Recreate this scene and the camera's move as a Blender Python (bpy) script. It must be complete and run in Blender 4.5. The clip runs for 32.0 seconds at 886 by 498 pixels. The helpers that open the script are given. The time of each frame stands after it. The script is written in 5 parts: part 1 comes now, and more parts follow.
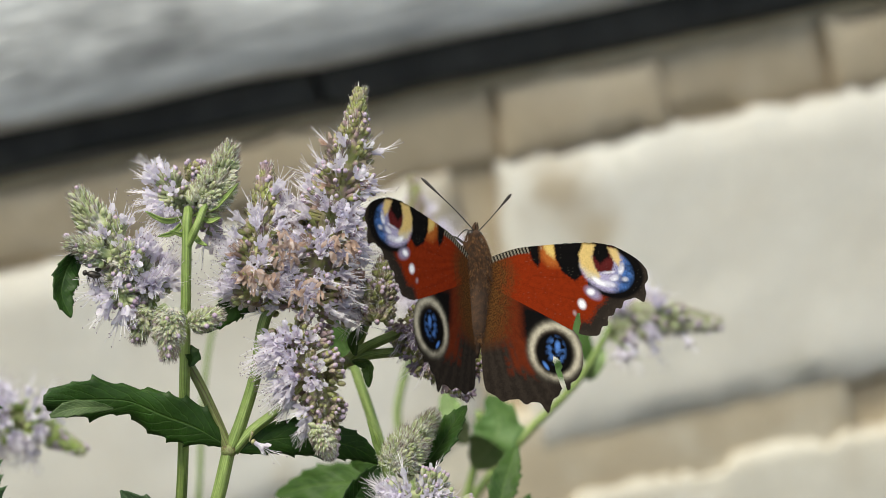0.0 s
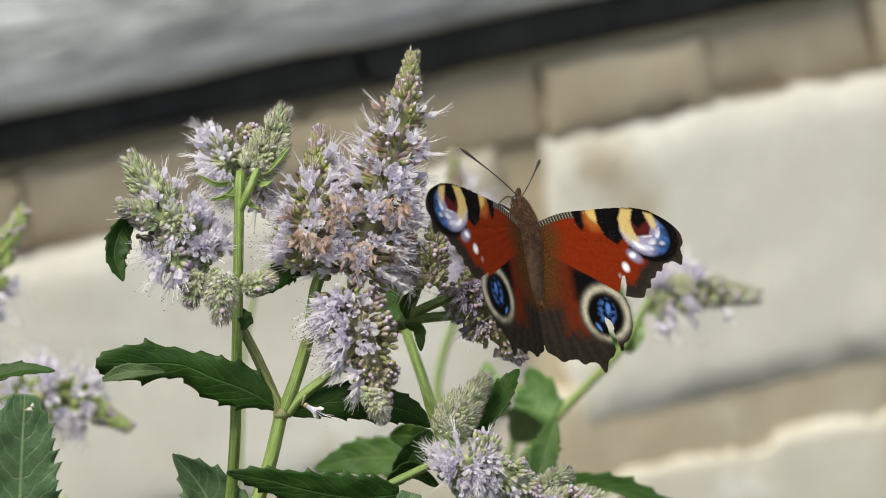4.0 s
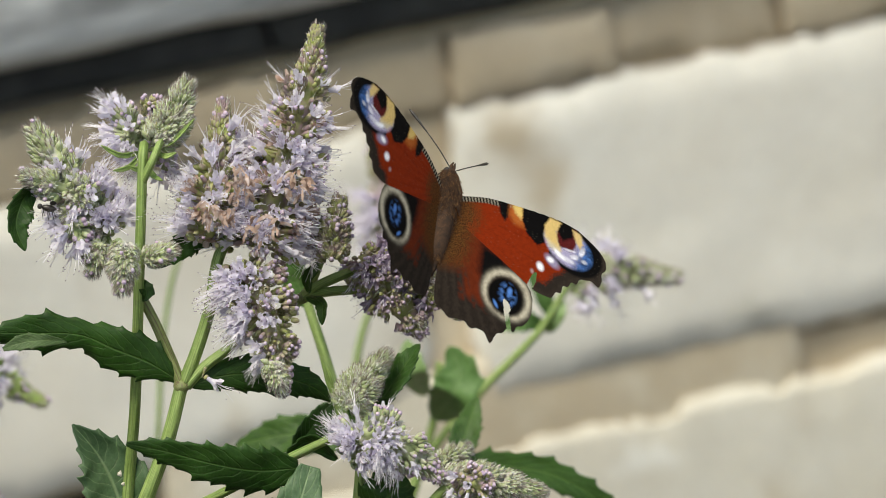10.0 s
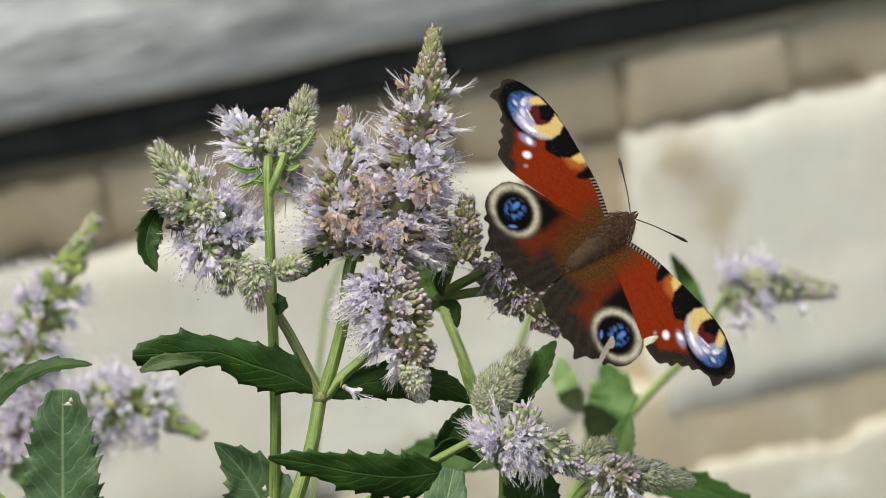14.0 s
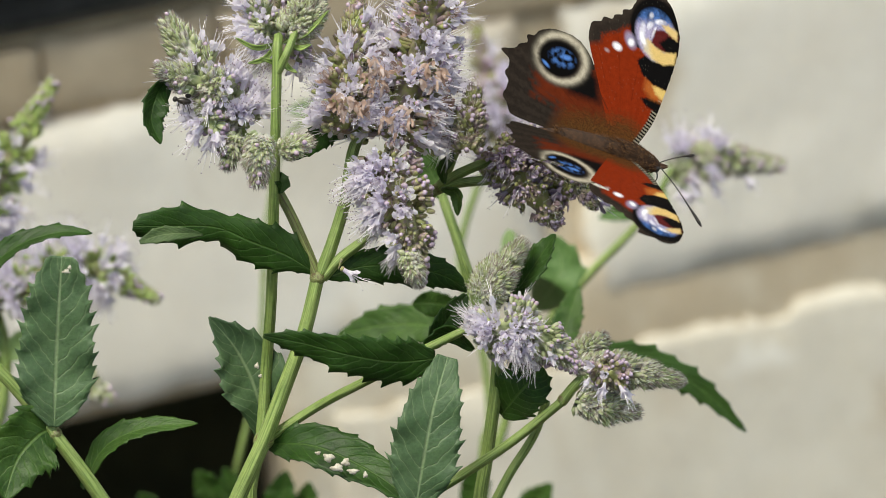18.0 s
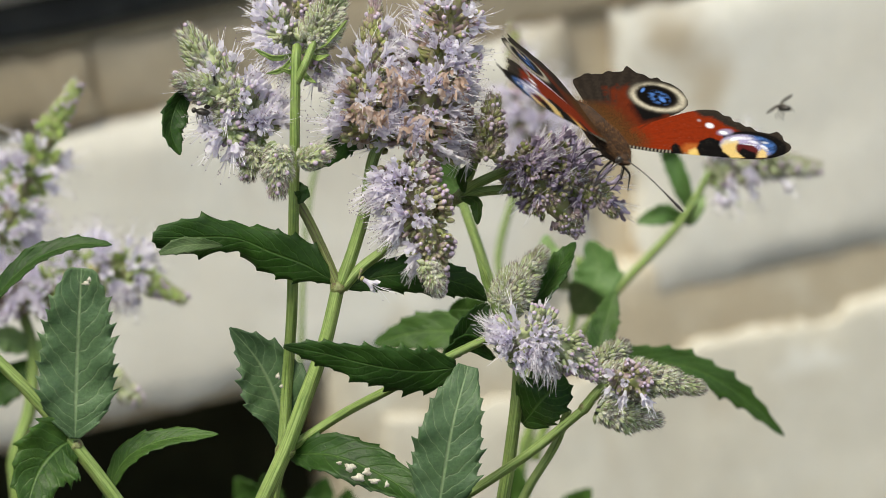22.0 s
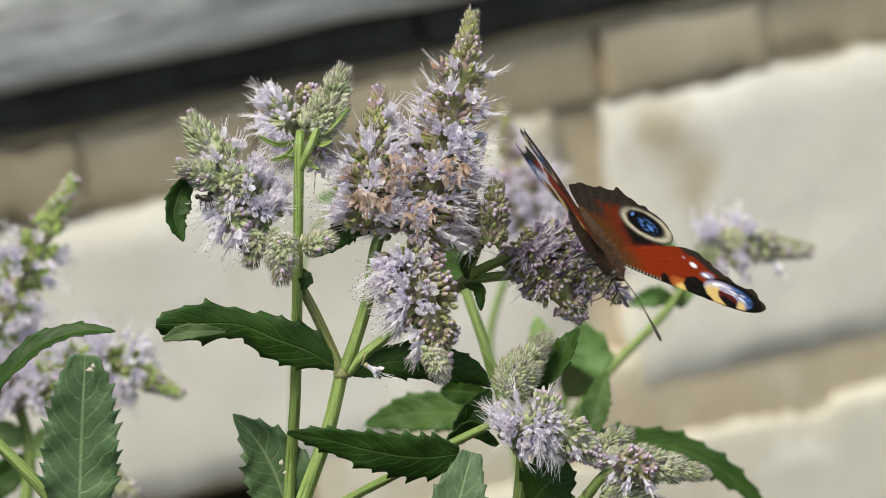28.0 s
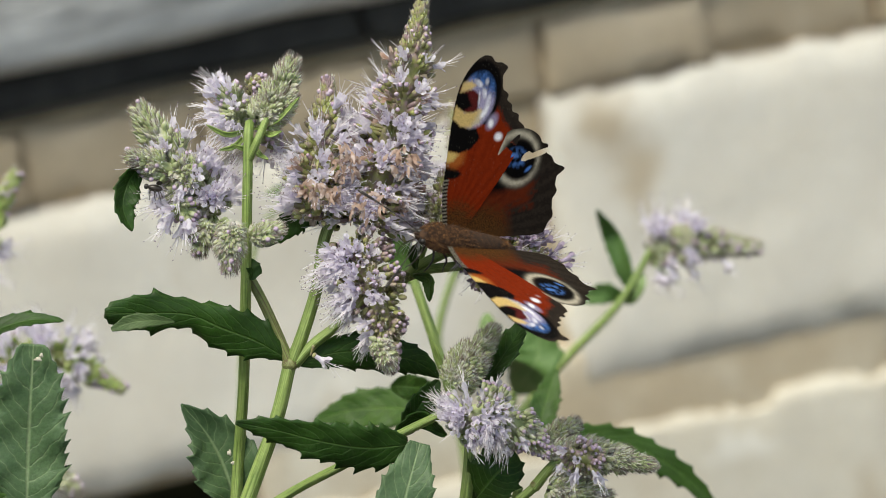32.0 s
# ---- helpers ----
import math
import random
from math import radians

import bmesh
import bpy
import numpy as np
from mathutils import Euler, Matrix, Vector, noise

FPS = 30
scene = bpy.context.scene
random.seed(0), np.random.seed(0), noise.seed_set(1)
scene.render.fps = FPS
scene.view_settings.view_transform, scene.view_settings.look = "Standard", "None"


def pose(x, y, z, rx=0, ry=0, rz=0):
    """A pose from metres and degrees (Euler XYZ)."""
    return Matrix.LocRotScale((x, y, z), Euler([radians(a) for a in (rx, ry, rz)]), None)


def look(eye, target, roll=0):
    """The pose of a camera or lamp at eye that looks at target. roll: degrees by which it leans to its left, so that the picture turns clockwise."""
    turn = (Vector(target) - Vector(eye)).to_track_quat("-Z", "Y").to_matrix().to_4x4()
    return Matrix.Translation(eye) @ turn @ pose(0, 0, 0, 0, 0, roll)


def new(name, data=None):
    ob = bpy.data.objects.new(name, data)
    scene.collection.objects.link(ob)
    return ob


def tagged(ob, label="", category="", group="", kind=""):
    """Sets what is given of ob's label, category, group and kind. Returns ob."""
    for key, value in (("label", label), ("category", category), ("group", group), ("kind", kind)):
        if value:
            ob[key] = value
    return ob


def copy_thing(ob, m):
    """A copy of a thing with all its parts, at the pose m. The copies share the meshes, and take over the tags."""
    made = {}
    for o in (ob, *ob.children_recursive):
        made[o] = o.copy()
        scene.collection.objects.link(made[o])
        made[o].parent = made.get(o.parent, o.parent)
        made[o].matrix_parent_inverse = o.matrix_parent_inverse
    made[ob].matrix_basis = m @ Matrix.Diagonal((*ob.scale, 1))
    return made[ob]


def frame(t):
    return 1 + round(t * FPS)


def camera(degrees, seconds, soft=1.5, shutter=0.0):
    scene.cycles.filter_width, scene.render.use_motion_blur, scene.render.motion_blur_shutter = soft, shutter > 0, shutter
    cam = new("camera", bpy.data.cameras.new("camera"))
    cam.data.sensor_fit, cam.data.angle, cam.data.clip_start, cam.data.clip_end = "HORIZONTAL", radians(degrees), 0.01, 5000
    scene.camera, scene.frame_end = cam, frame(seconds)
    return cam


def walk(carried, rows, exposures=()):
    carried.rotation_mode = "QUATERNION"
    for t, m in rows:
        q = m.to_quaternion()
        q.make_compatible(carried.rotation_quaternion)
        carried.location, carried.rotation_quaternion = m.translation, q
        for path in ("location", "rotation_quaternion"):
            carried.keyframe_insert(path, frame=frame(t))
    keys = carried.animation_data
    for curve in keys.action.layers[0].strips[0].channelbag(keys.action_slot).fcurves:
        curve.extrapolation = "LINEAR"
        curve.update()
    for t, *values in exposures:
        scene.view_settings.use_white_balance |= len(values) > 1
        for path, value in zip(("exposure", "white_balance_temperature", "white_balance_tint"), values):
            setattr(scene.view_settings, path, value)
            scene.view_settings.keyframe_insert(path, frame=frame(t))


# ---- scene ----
EYE = Vector((0.0, 0.0, 1.06))
cam = camera(8, 32.0, soft=0.7)
cam.data.dof.use_dof = True
cam.data.dof.focus_distance = 1.2109
cam.data.dof.aperture_fstop = 23.0
# held by hand: it stays in one place and turns a little
walk(cam, [(t, pose(*EYE, a, b, c)) for t, a, b, c in (
        (0, 75.326, 6.520, -2.714), (0.5, 75.244, 6.628, -2.312), (1, 75.008, 6.589, -2.456), (1.5, 74.803, 6.540, -2.640),
        (2, 74.544, 6.520, -2.714), (2.5, 74.370, 6.556, -2.580), (3, 74.500, 6.585, -2.471), (3.5, 75.198, 6.628, -2.312),
        (5.5, 74.995, 6.571, -2.525), (6, 75.104, 6.551, -2.600), (6.5, 75.207, 6.553, -2.590), (7, 75.008, 6.529, -2.679),
        (7.5, 75.048, 6.514, -2.734), (8, 74.999, 6.545, -2.620), (8.5, 74.670, 6.492, -2.818), (9, 74.391, 6.416, -3.096),
        (9.5, 74.499, 6.399, -3.160), (10, 74.797, 6.404, -3.141), (10.5, 75.194, 6.449, -2.977), (11, 75.013, 6.468, -2.907),
        (11.5, 74.700, 6.429, -3.051), (12, 74.793, 6.430, -3.046), (12.5, 74.768, 6.457, -2.947), (13, 74.864, 6.540, -2.640),
        (13.5, 75.092, 6.655, -2.213), (14, 75.193, 6.816, -1.611), (14.5, 75.484, 6.907, -1.274), (16.5, 75.174, 6.808, -1.641),
        (17, 74.800, 6.747, -1.870), (17.5, 74.365, 6.746, -1.875), (18, 73.995, 6.671, -2.153), (18.5, 74.527, 6.600, -2.416),
        (19, 74.764, 6.678, -2.128), (19.5, 74.892, 6.771, -1.780), (20, 74.992, 6.755, -1.840), (20.5, 74.651, 6.711, -2.004),
        (21, 74.136, 6.654, -2.218), (21.5, 74.050, 6.762, -1.815), (22, 74.067, 6.788, -1.716), (22.5, 74.149, 6.754, -1.845),
        (23, 74.800, 6.690, -2.083), (23.5, 75.065, 6.688, -2.088), (24, 75.274, 6.698, -2.054), (24.5, 75.224, 6.712, -1.999),
        (25, 74.941, 6.802, -1.666), (25.5, 74.767, 6.812, -1.626), (27.5, 75.043, 6.743, -1.885), (28, 74.892, 6.760, -1.820),
        (28.5, 74.546, 6.716, -1.984), (29, 74.496, 6.636, -2.282), (29.5, 74.383, 6.659, -2.198), (30, 74.294, 6.690, -2.083),
        (30.5, 74.321, 6.644, -2.252), (31, 74.392, 6.632, -2.297), (31.5, 74.735, 6.585, -2.471), (32, 74.783, 6.626, -2.322))],
     exposures=[(0, 0.40, 7090, 2), (32, 0.40, 7090, 2)])

# ---- light ----
world = bpy.data.worlds.new("sky")
scene.world = world
world.use_nodes = True
wn = world.node_tree.nodes
sky = wn.new("ShaderNodeTexSky")
sky.sky_type = "NISHITA"
sky.sun_disc = False
sky.sun_elevation = radians(52)
sky.sun_rotation = radians(150)
wn["Background"].inputs["Strength"].default_value = 0.105
world.node_tree.links.new(sky.outputs[0], wn["Background"].inputs["Color"])
sun = new("sun", bpy.data.lights.new("sun", "SUN"))
sun.data.energy = 3.25
sun.data.angle = radians(28)
sun.data.color = (1.0, 0.95, 0.87)
sun.matrix_world = look((-0.9, -1.6, 3.2), (0, 0, 0))

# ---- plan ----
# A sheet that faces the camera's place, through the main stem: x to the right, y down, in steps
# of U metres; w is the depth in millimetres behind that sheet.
U, DIST = 0.000108, 1.2109
SHEET = pose(*EYE, 75, 0, 0) @ pose(0, 0, 0, 0, 0, -7)


def at(x, y, w=0.0):
    k = (DIST + w / 1000) / DIST
    return SHEET @ Vector(((x - 784) * U * k, (441 - y) * U * k, -(DIST + w / 1000)))


SIDE = (SHEET.to_3x3() @ Vector((1, 0, 0))).normalized()
RISE = (SHEET.to_3x3() @ Vector((0, 1, 0))).normalized()
FACE = (SHEET.to_3x3() @ Vector((0, 0, 1))).normalized()

# the wall's own axes: along, up, and out of it
WALL_TURN = radians(20)
ALONG = Vector((math.cos(WALL_TURN), math.sin(WALL_TURN), 0))
OUT = Vector((math.sin(WALL_TURN), -math.cos(WALL_TURN), 0))
WALL_AT = SHEET @ Vector((0, 0, -1.69))


def on_wall(x, y, out=0.0):
    """The place along and up the wall that lies behind a point of the sheet."""
    way = at(x, y) - EYE
    p = EYE + way * ((WALL_AT + OUT * out - EYE).dot(OUT) / way.dot(OUT))
    return (p - WALL_AT).dot(ALONG), p.z


# ---- materials ----
def material(name, rough=0.6, metal=0.0):
    m = bpy.data.materials.new(name)
    m.use_nodes = True
    n, l = m.node_tree.nodes, m.node_tree.links
    b = n["Principled BSDF"]
    b.inputs["Roughness"].default_value = rough
    b.inputs["Metallic"].default_value = metal
    return m, n, l, b


def ramp(n, l, fac, stops):
    r = n.new("ShaderNodeValToRGB")
    e = r.color_ramp.elements
    while len(e) < len(stops):
        e.new(0.5)
    for k, (p, c) in zip(e, stops):
        k.position, k.color = p, (*c, 1)
    l.new(fac, r.inputs[0])
    return r.outputs[0]


def noise_out(n, l, scale, detail=4, rough=0.6, coord="Object", stretch=None):
    t = n.new("ShaderNodeTexCoord")
    x = n.new("ShaderNodeTexNoise")
    x.inputs["Scale"].default_value = scale
    x.inputs["Detail"].default_value = detail
    x.inputs["Roughness"].default_value = rough
    if stretch:
        m = n.new("ShaderNodeMapping")
        m.inputs["Scale"].default_value = stretch
        l.new(t.outputs[coord], m.inputs[0])
        l.new(m.outputs[0], x.inputs["Vector"])
    else:
        l.new(t.outputs[coord], x.inputs["Vector"])
    return x.outputs["Fac"]


def mix(n, l, fac, a, b, blend="MIX"):
    m = n.new("ShaderNodeMix")
    m.data_type, m.blend_type = "RGBA", blend
    for s, v in ((m.inputs["Factor"], fac), (m.inputs[6], a), (m.inputs[7], b)):
        if hasattr(v, "links"):
            l.new(v, s)
        elif isinstance(v, (int, float)):
            s.default_value = v
        else:
            s.default_value = (*v, 1)
    return m.outputs[2]


def bump(n, l, b, height, strength, distance):
    u = n.new("ShaderNodeBump")
    u.inputs["Strength"].default_value = strength
    u.inputs["Distance"].default_value = distance
    l.new(height, u.inputs["Height"])
    l.new(u.outputs[0], b.inputs["Normal"])


def maths(n, l, op, a, b=0.0, c=0.0):
    m = n.new("ShaderNodeMath")
    m.operation = op
    for s, v in zip(m.inputs, (a, b, c)):
        if hasattr(v, "links"):
            l.new(v, s)
        else:
            s.default_value = v
    return m.outputs[0]


def see_through(n, l, b, col, amount):
    """Light that passes through thin matter, such as a petal or a leaf blade."""
    t = n.new("ShaderNodeBsdfTranslucent")
    l.new(col, t.inputs["Color"])
    x = n.new("ShaderNodeMixShader")
    x.inputs[0].default_value = amount
    l.new(b.outputs[0], x.inputs[1])
    l.new(t.outputs[0], x.inputs[2])
    l.new(x.outputs[0], n["Material Output"].inputs["Surface"])


def two_tone(name, stops, scale, rough=0.6, fine=None, bump_at=None, stretch=None, island=0.0, sub=0.0, thin=0.0):
    m, n, l, b = material(name, rough)
    col = ramp(n, l, noise_out(n, l, scale, stretch=stretch), stops)
    if fine:
        f = noise_out(n, l, fine, 3, stretch=stretch)
        col = mix(n, l, 0.35, col, ramp(n, l, f, ((0.3, (0.45,) * 3), (0.7, (1.25,) * 3))), "MULTIPLY")
        if bump_at:
            bump(n, l, b, f, *bump_at)
    if island:
        g = n.new("ShaderNodeNewGeometry")
        col = mix(n, l, island, col, ramp(n, l, g.outputs["Random Per Island"], ((0, (0.6,) * 3), (1, (1.3,) * 3))), "MULTIPLY")
        oi = n.new("ShaderNodeObjectInfo")
        col = mix(n, l, island * 0.4, col, ramp(n, l, oi.outputs["Random"], ((0, (0.75,) * 3), (1, (1.2,) * 3))), "MULTIPLY")
    l.new(col, b.inputs["Base Color"])
    if sub:
        b.inputs["Subsurface Weight"].default_value = sub
        b.inputs["Subsurface Radius"].default_value = (0.6, 0.5, 0.4)
        b.inputs["Subsurface Scale"].default_value = 0.0012
    if thin:
        see_through(n, l, b, col, thin)
    return m


PETAL = two_tone("lilac petals", ((0.3, (0.77, 0.71, 0.87)), (0.7, (0.94, 0.92, 0.98))), 900, 0.6, island=0.18, thin=0.45)
PETAL_OLD = two_tone("withered petals", ((0.3, (0.30, 0.175, 0.12)), (0.5, (0.50, 0.36, 0.30)), (0.7, (0.70, 0.60, 0.60))), 420, 0.75, island=0.6, thin=0.3)
STAMEN = two_tone("pale stamens", ((0.3, (0.88, 0.82, 0.90)), (0.7, (0.96, 0.94, 0.96))), 500, 0.55, thin=0.25)
ANTHER = two_tone("dark anthers", ((0.3, (0.16, 0.11, 0.15)), (0.7, (0.34, 0.25, 0.32))), 500, 0.6)
CALYX = two_tone("green calyx with a violet flush", ((0.30, (0.25, 0.30, 0.08)), (0.46, (0.33, 0.33, 0.14)), (0.62, (0.34, 0.24, 0.27))), 420, 0.65, island=0.5, sub=0.2)
CALYX_PALE = two_tone("downy pale green calyx", ((0.30, (0.24, 0.30, 0.12)), (0.50, (0.40, 0.44, 0.25)), (0.66, (0.50, 0.46, 0.44))), 420, 0.75, island=0.45, sub=0.2)
CALYX_FRESH = two_tone("fresh green calyx", ((0.30, (0.19, 0.29, 0.055)), (0.55, (0.33, 0.43, 0.12)), (0.72, (0.42, 0.40, 0.26))), 380, 0.65, island=0.4, sub=0.2)
BUD = two_tone("violet flower buds", ((0.3, (0.38, 0.27, 0.40)), (0.7, (0.60, 0.50, 0.61))), 500, 0.65, island=0.45, sub=0.3)
TOOTH = two_tone("violet brown calyx teeth", ((0.3, (0.17, 0.11, 0.11)), (0.7, (0.36, 0.28, 0.27))), 500, 0.7, island=0.5)
HAIR = two_tone("white down", ((0.3, (0.62, 0.64, 0.56)), (0.7, (0.8, 0.8, 0.74))), 400, 0.7)


def stem_material(name, dark, light):
    m, n, l, b = material(name, 0.48)
    uv = n.new("ShaderNodeUVMap")
    mp = n.new("ShaderNodeMapping")
    mp.inputs["Scale"].default_value = (13, 2.5, 1)
    l.new(uv.outputs[0], mp.inputs[0])
    x = n.new("ShaderNodeTexNoise")
    x.inputs["Scale"].default_value, x.inputs["Detail"].default_value = 1.0, 3
    l.new(mp.outputs[0], x.inputs["Vector"])
    col = ramp(n, l, x.outputs["Fac"], ((0.36, dark), (0.56, light), (0.75, tuple(c * 1.12 for c in light))))
    col = mix(n, l, 0.3, col, ramp(n, l, noise_out(n, l, 900, 3), ((0.3, (0.6,) * 3), (0.7, (1.3,) * 3))), "MULTIPLY")
    l.new(col, b.inputs["Base Color"])
    bump(n, l, b, x.outputs["Fac"], 0.5, 0.0006)
    b.inputs["Subsurface Weight"].default_value = 0.3
    b.inputs["Subsurface Radius"].default_value = (0.5, 0.7, 0.3)
    b.inputs["Subsurface Scale"].default_value = 0.001
    return m


STEM = stem_material("ribbed light green stem", (0.12, 0.19, 0.042), (0.27, 0.36, 0.11))
STEM_RED = stem_material("purplish green stem", (0.13, 0.10, 0.05), (0.24, 0.29, 0.10))


def leaf_material(name, dark, light, vein, gloss=0.5):
    m, n, l, b = material(name, gloss)
    b.inputs["Specular IOR Level"].default_value = 0.32
    uv = n.new("ShaderNodeUVMap")
    sep = n.new("ShaderNodeSeparateXYZ")
    l.new(uv.outputs[0], sep.inputs[0])
    across = maths(n, l, "ABSOLUTE", maths(n, l, "SUBTRACT", sep.outputs[0], 0.5))
    curve = maths(n, l, "MULTIPLY", maths(n, l, "POWER", across, 1.3), 0.55)
    slope = maths(n, l, "SUBTRACT", sep.outputs[1], curve)
    wob = noise_out(n, l, 170, 3)
    saw = maths(n, l, "PINGPONG", maths(n, l, "ADD", maths(n, l, "MULTIPLY", slope, 10.0), maths(n, l, "MULTIPLY", wob, 1.3)), 0.5)
    side = ramp(n, l, saw, ((0.0, (0.75,) * 3), (0.06, (0.1,) * 3), (0.25, (0, 0, 0))))
    mid = ramp(n, l, across, ((0.0, (1, 1, 1)), (0.014, (0.85,) * 3), (0.035, (0, 0, 0))))
    veins = mix(n, l, 1.0, mid, side, "LIGHTEN")
    # a fine net of veins with raised fields between
    tc = n.new("ShaderNodeTexCoord")
    vo = n.new("ShaderNodeTexVoronoi")
    vo.feature = "DISTANCE_TO_EDGE"
    vo.inputs["Scale"].default_value = 1500
    l.new(tc.outputs["Object"], vo.inputs["Vector"])
    net = ramp(n, l, vo.outputs["Distance"], ((0.0, (1, 1, 1)), (0.10, (0.25,) * 3), (0.3, (0, 0, 0))))
    fine = noise_out(n, l, 1500, 3)
    blotch = ramp(n, l, noise_out(n, l, 95, 6, 0.65), ((0.34, dark), (0.66, light)))
    col = mix(n, l, maths(n, l, "MULTIPLY", net, 0.06), blotch, vein)
    col = mix(n, l, maths(n, l, "MULTIPLY", veins, 0.65), col, vein)
    col = mix(n, l, 0.45, col, ramp(n, l, fine, ((0.3, (0.6,) * 3), (0.7, (1.3,) * 3))), "MULTIPLY")
    l.new(col, b.inputs["Base Color"])
    b.inputs["Subsurface Weight"].default_value = 0.10
    b.inputs["Subsurface Radius"].default_value = (0.5, 0.9, 0.3)
    b.inputs["Subsurface Scale"].default_value = 0.001
    h = maths(n, l, "SUBTRACT", maths(n, l, "ADD", maths(n, l, "MULTIPLY", fine, 0.3), maths(n, l, "MULTIPLY", noise_out(n, l, 260, 3), 0.8)), maths(n, l, "ADD", maths(n, l, "MULTIPLY", veins, 0.8), maths(n, l, "MULTIPLY", net, 0.08)))
    bump(n, l, b, h, 0.4, 0.0007)
    return m


LEAF_DARK = leaf_material("dark green leaf", (0.011, 0.036, 0.004), (0.030, 0.080, 0.010), (0.065, 0.125, 0.025))
LEAF_MID = leaf_material("fresh green leaf", (0.018, 0.052, 0.006), (0.047, 0.104, 0.014), (0.11, 0.19, 0.045))
LEAF_GREY = leaf_material("grey-green leaf with pale veins", (0.045, 0.090, 0.040), (0.085, 0.146, 0.066), (0.25, 0.33, 0.18))
LEAF_UNDER = leaf_material("paler underside of a leaf", (0.036, 0.068, 0.022), (0.070, 0.112, 0.040), (0.19, 0.25, 0.11))
LEAF_SOFT = leaf_material("light green leaf", (0.050, 0.115, 0.026), (0.10, 0.185, 0.052), (0.17, 0.26, 0.10))
LEAF_PALE = leaf_material("pale green leaf", (0.16, 0.26, 0.09), (0.26, 0.36, 0.15), (0.33, 0.42, 0.22))


def wall_material(name, tone, stain_lo, stain_hi, stains_and_highlights=()):
    m, n, l, b = material(name, 0.85)
    big = noise_out(n, l, 14, 6, 0.65)
    col = ramp(n, l, big, tone)
    streak = noise_out(n, l, 22, 5, 0.6, stretch=(1.0, 1.0, 0.35))
    col = mix(n, l, ramp(n, l, streak, ((stain_lo, (0, 0, 0)), (stain_hi, (1, 1, 1)))), col, (0.46, 0.36, 0.245))
    geo = n.new("ShaderNodeTexCoord")
    warp = n.new("ShaderNodeVectorMath")
    warp.operation = "ADD"
    l.new(geo.outputs["Object"], warp.inputs[0])
    wn_ = n.new("ShaderNodeTexNoise")
    wn_.inputs["Scale"].default_value, wn_.inputs["Detail"].default_value = 60, 4
    sc = n.new("ShaderNodeVectorMath")
    sc.operation = "SCALE"
    sc.inputs["Scale"].default_value = 0.026
    l.new(geo.outputs["Object"], wn_.inputs["Vector"])
    l.new(wn_.outputs["Color"], sc.inputs[0])
    l.new(sc.outputs[0], warp.inputs[1])
    for sx, sy, rx, ry, amount, tone_ in stains_and_highlights:
        s0, h0 = on_wall(sx, sy)
        c = WALL_AT + ALONG * s0
        sub = n.new("ShaderNodeVectorMath")
        sub.operation = "SUBTRACT"
        sub.inputs[1].default_value = (c.x + 0.013, c.y + 0.013, h0 + 0.013)
        l.new(warp.outputs[0], sub.inputs[0])
        div = n.new("ShaderNodeVectorMath")
        div.operation = "DIVIDE"
        div.inputs[1].default_value = (rx * 0.000151, 1.0, ry * 0.000151)
        l.new(sub.outputs[0], div.inputs[0])
        ln = n.new("ShaderNodeVectorMath")
        ln.operation = "LENGTH"
        l.new(div.outputs[0], ln.inputs[0])
        k = maths(n, l, "MULTIPLY", ramp(n, l, ln.outputs["Value"], ((0.30, (1, 1, 1)), (1.0, (0, 0, 0)))), amount)
        col = mix(n, l, k, col, tone_)
    fine = noise_out(n, l, 420, 6, 0.7)
    col = mix(n, l, 0.35, col, ramp(n, l, fine, ((0.3, (0.72,) * 3), (0.7, (1.16,) * 3))), "MULTIPLY")
    l.new(col, b.inputs["Base Color"])
    bump(n, l, b, fine, 0.5, 0.0012)
    return m


# brown and grey stains; the pale last entry is a painted edge highlight
LIME = wall_material("limewashed stone", ((0.3, (0.715, 0.662, 0.582)), (0.55, (0.79, 0.75, 0.685)), (0.75, (0.84, 0.812, 0.762))), 0.66, 0.9,
                     stains_and_highlights=((1160, 222, 72, 105, 0.85, (0.47, 0.38, 0.265)), (1222, 312, 62, 85, 0.85, (0.52, 0.43, 0.31)), (985, 230, 85, 110, 0.8, (0.47, 0.38, 0.265)), (1000, 340, 60, 80, 0.6, (0.55, 0.46, 0.34)),
                             (1300, 190, 26, 22, 0.4, (0.52, 0.52, 0.44)), (1590, 520, 60, 45, 0.5, (0.56, 0.53, 0.45)), (1150, 560, 60, 50, 0.45, (0.60, 0.56, 0.44)),
                             (1130, 790, 190, 34, 0.7, (0.50, 0.42, 0.31)), (960, 640, 90, 130, 0.5, (0.55, 0.46, 0.34)), (930, 860, 120, 60, 0.5, (0.55, 0.48, 0.37)), (1643, 880, 50, 75, 0.6, (0.55, 0.48, 0.36)), (700, 760, 60, 80, 0.5, (0.6, 0.52, 0.4)), (1420, 780, 70, 30, 0.5, (0.86, 0.84, 0.80))))
# two brown stains and, between them, a pale highlight painted on the top edge
LIME_LOW = wall_material("browner limewashed stone", ((0.3, (0.56, 0.50, 0.41)), (0.52, (0.68, 0.63, 0.54)), (0.75, (0.77, 0.73, 0.66))), 0.60, 0.85,
                         stains_and_highlights=((1643, 880, 50, 75, 0.6, (0.50, 0.42, 0.31)), (1420, 790, 80, 30, 0.6, (0.86, 0.84, 0.80)), (1250, 860, 90, 50, 0.4, (0.55, 0.47, 0.36))))
MORTAR = wall_material("sandy mortar", ((0.3, (0.42, 0.33, 0.22)), (0.55, (0.56, 0.46, 0.33)), (0.75, (0.66, 0.57, 0.44))), 0.55, 0.85)
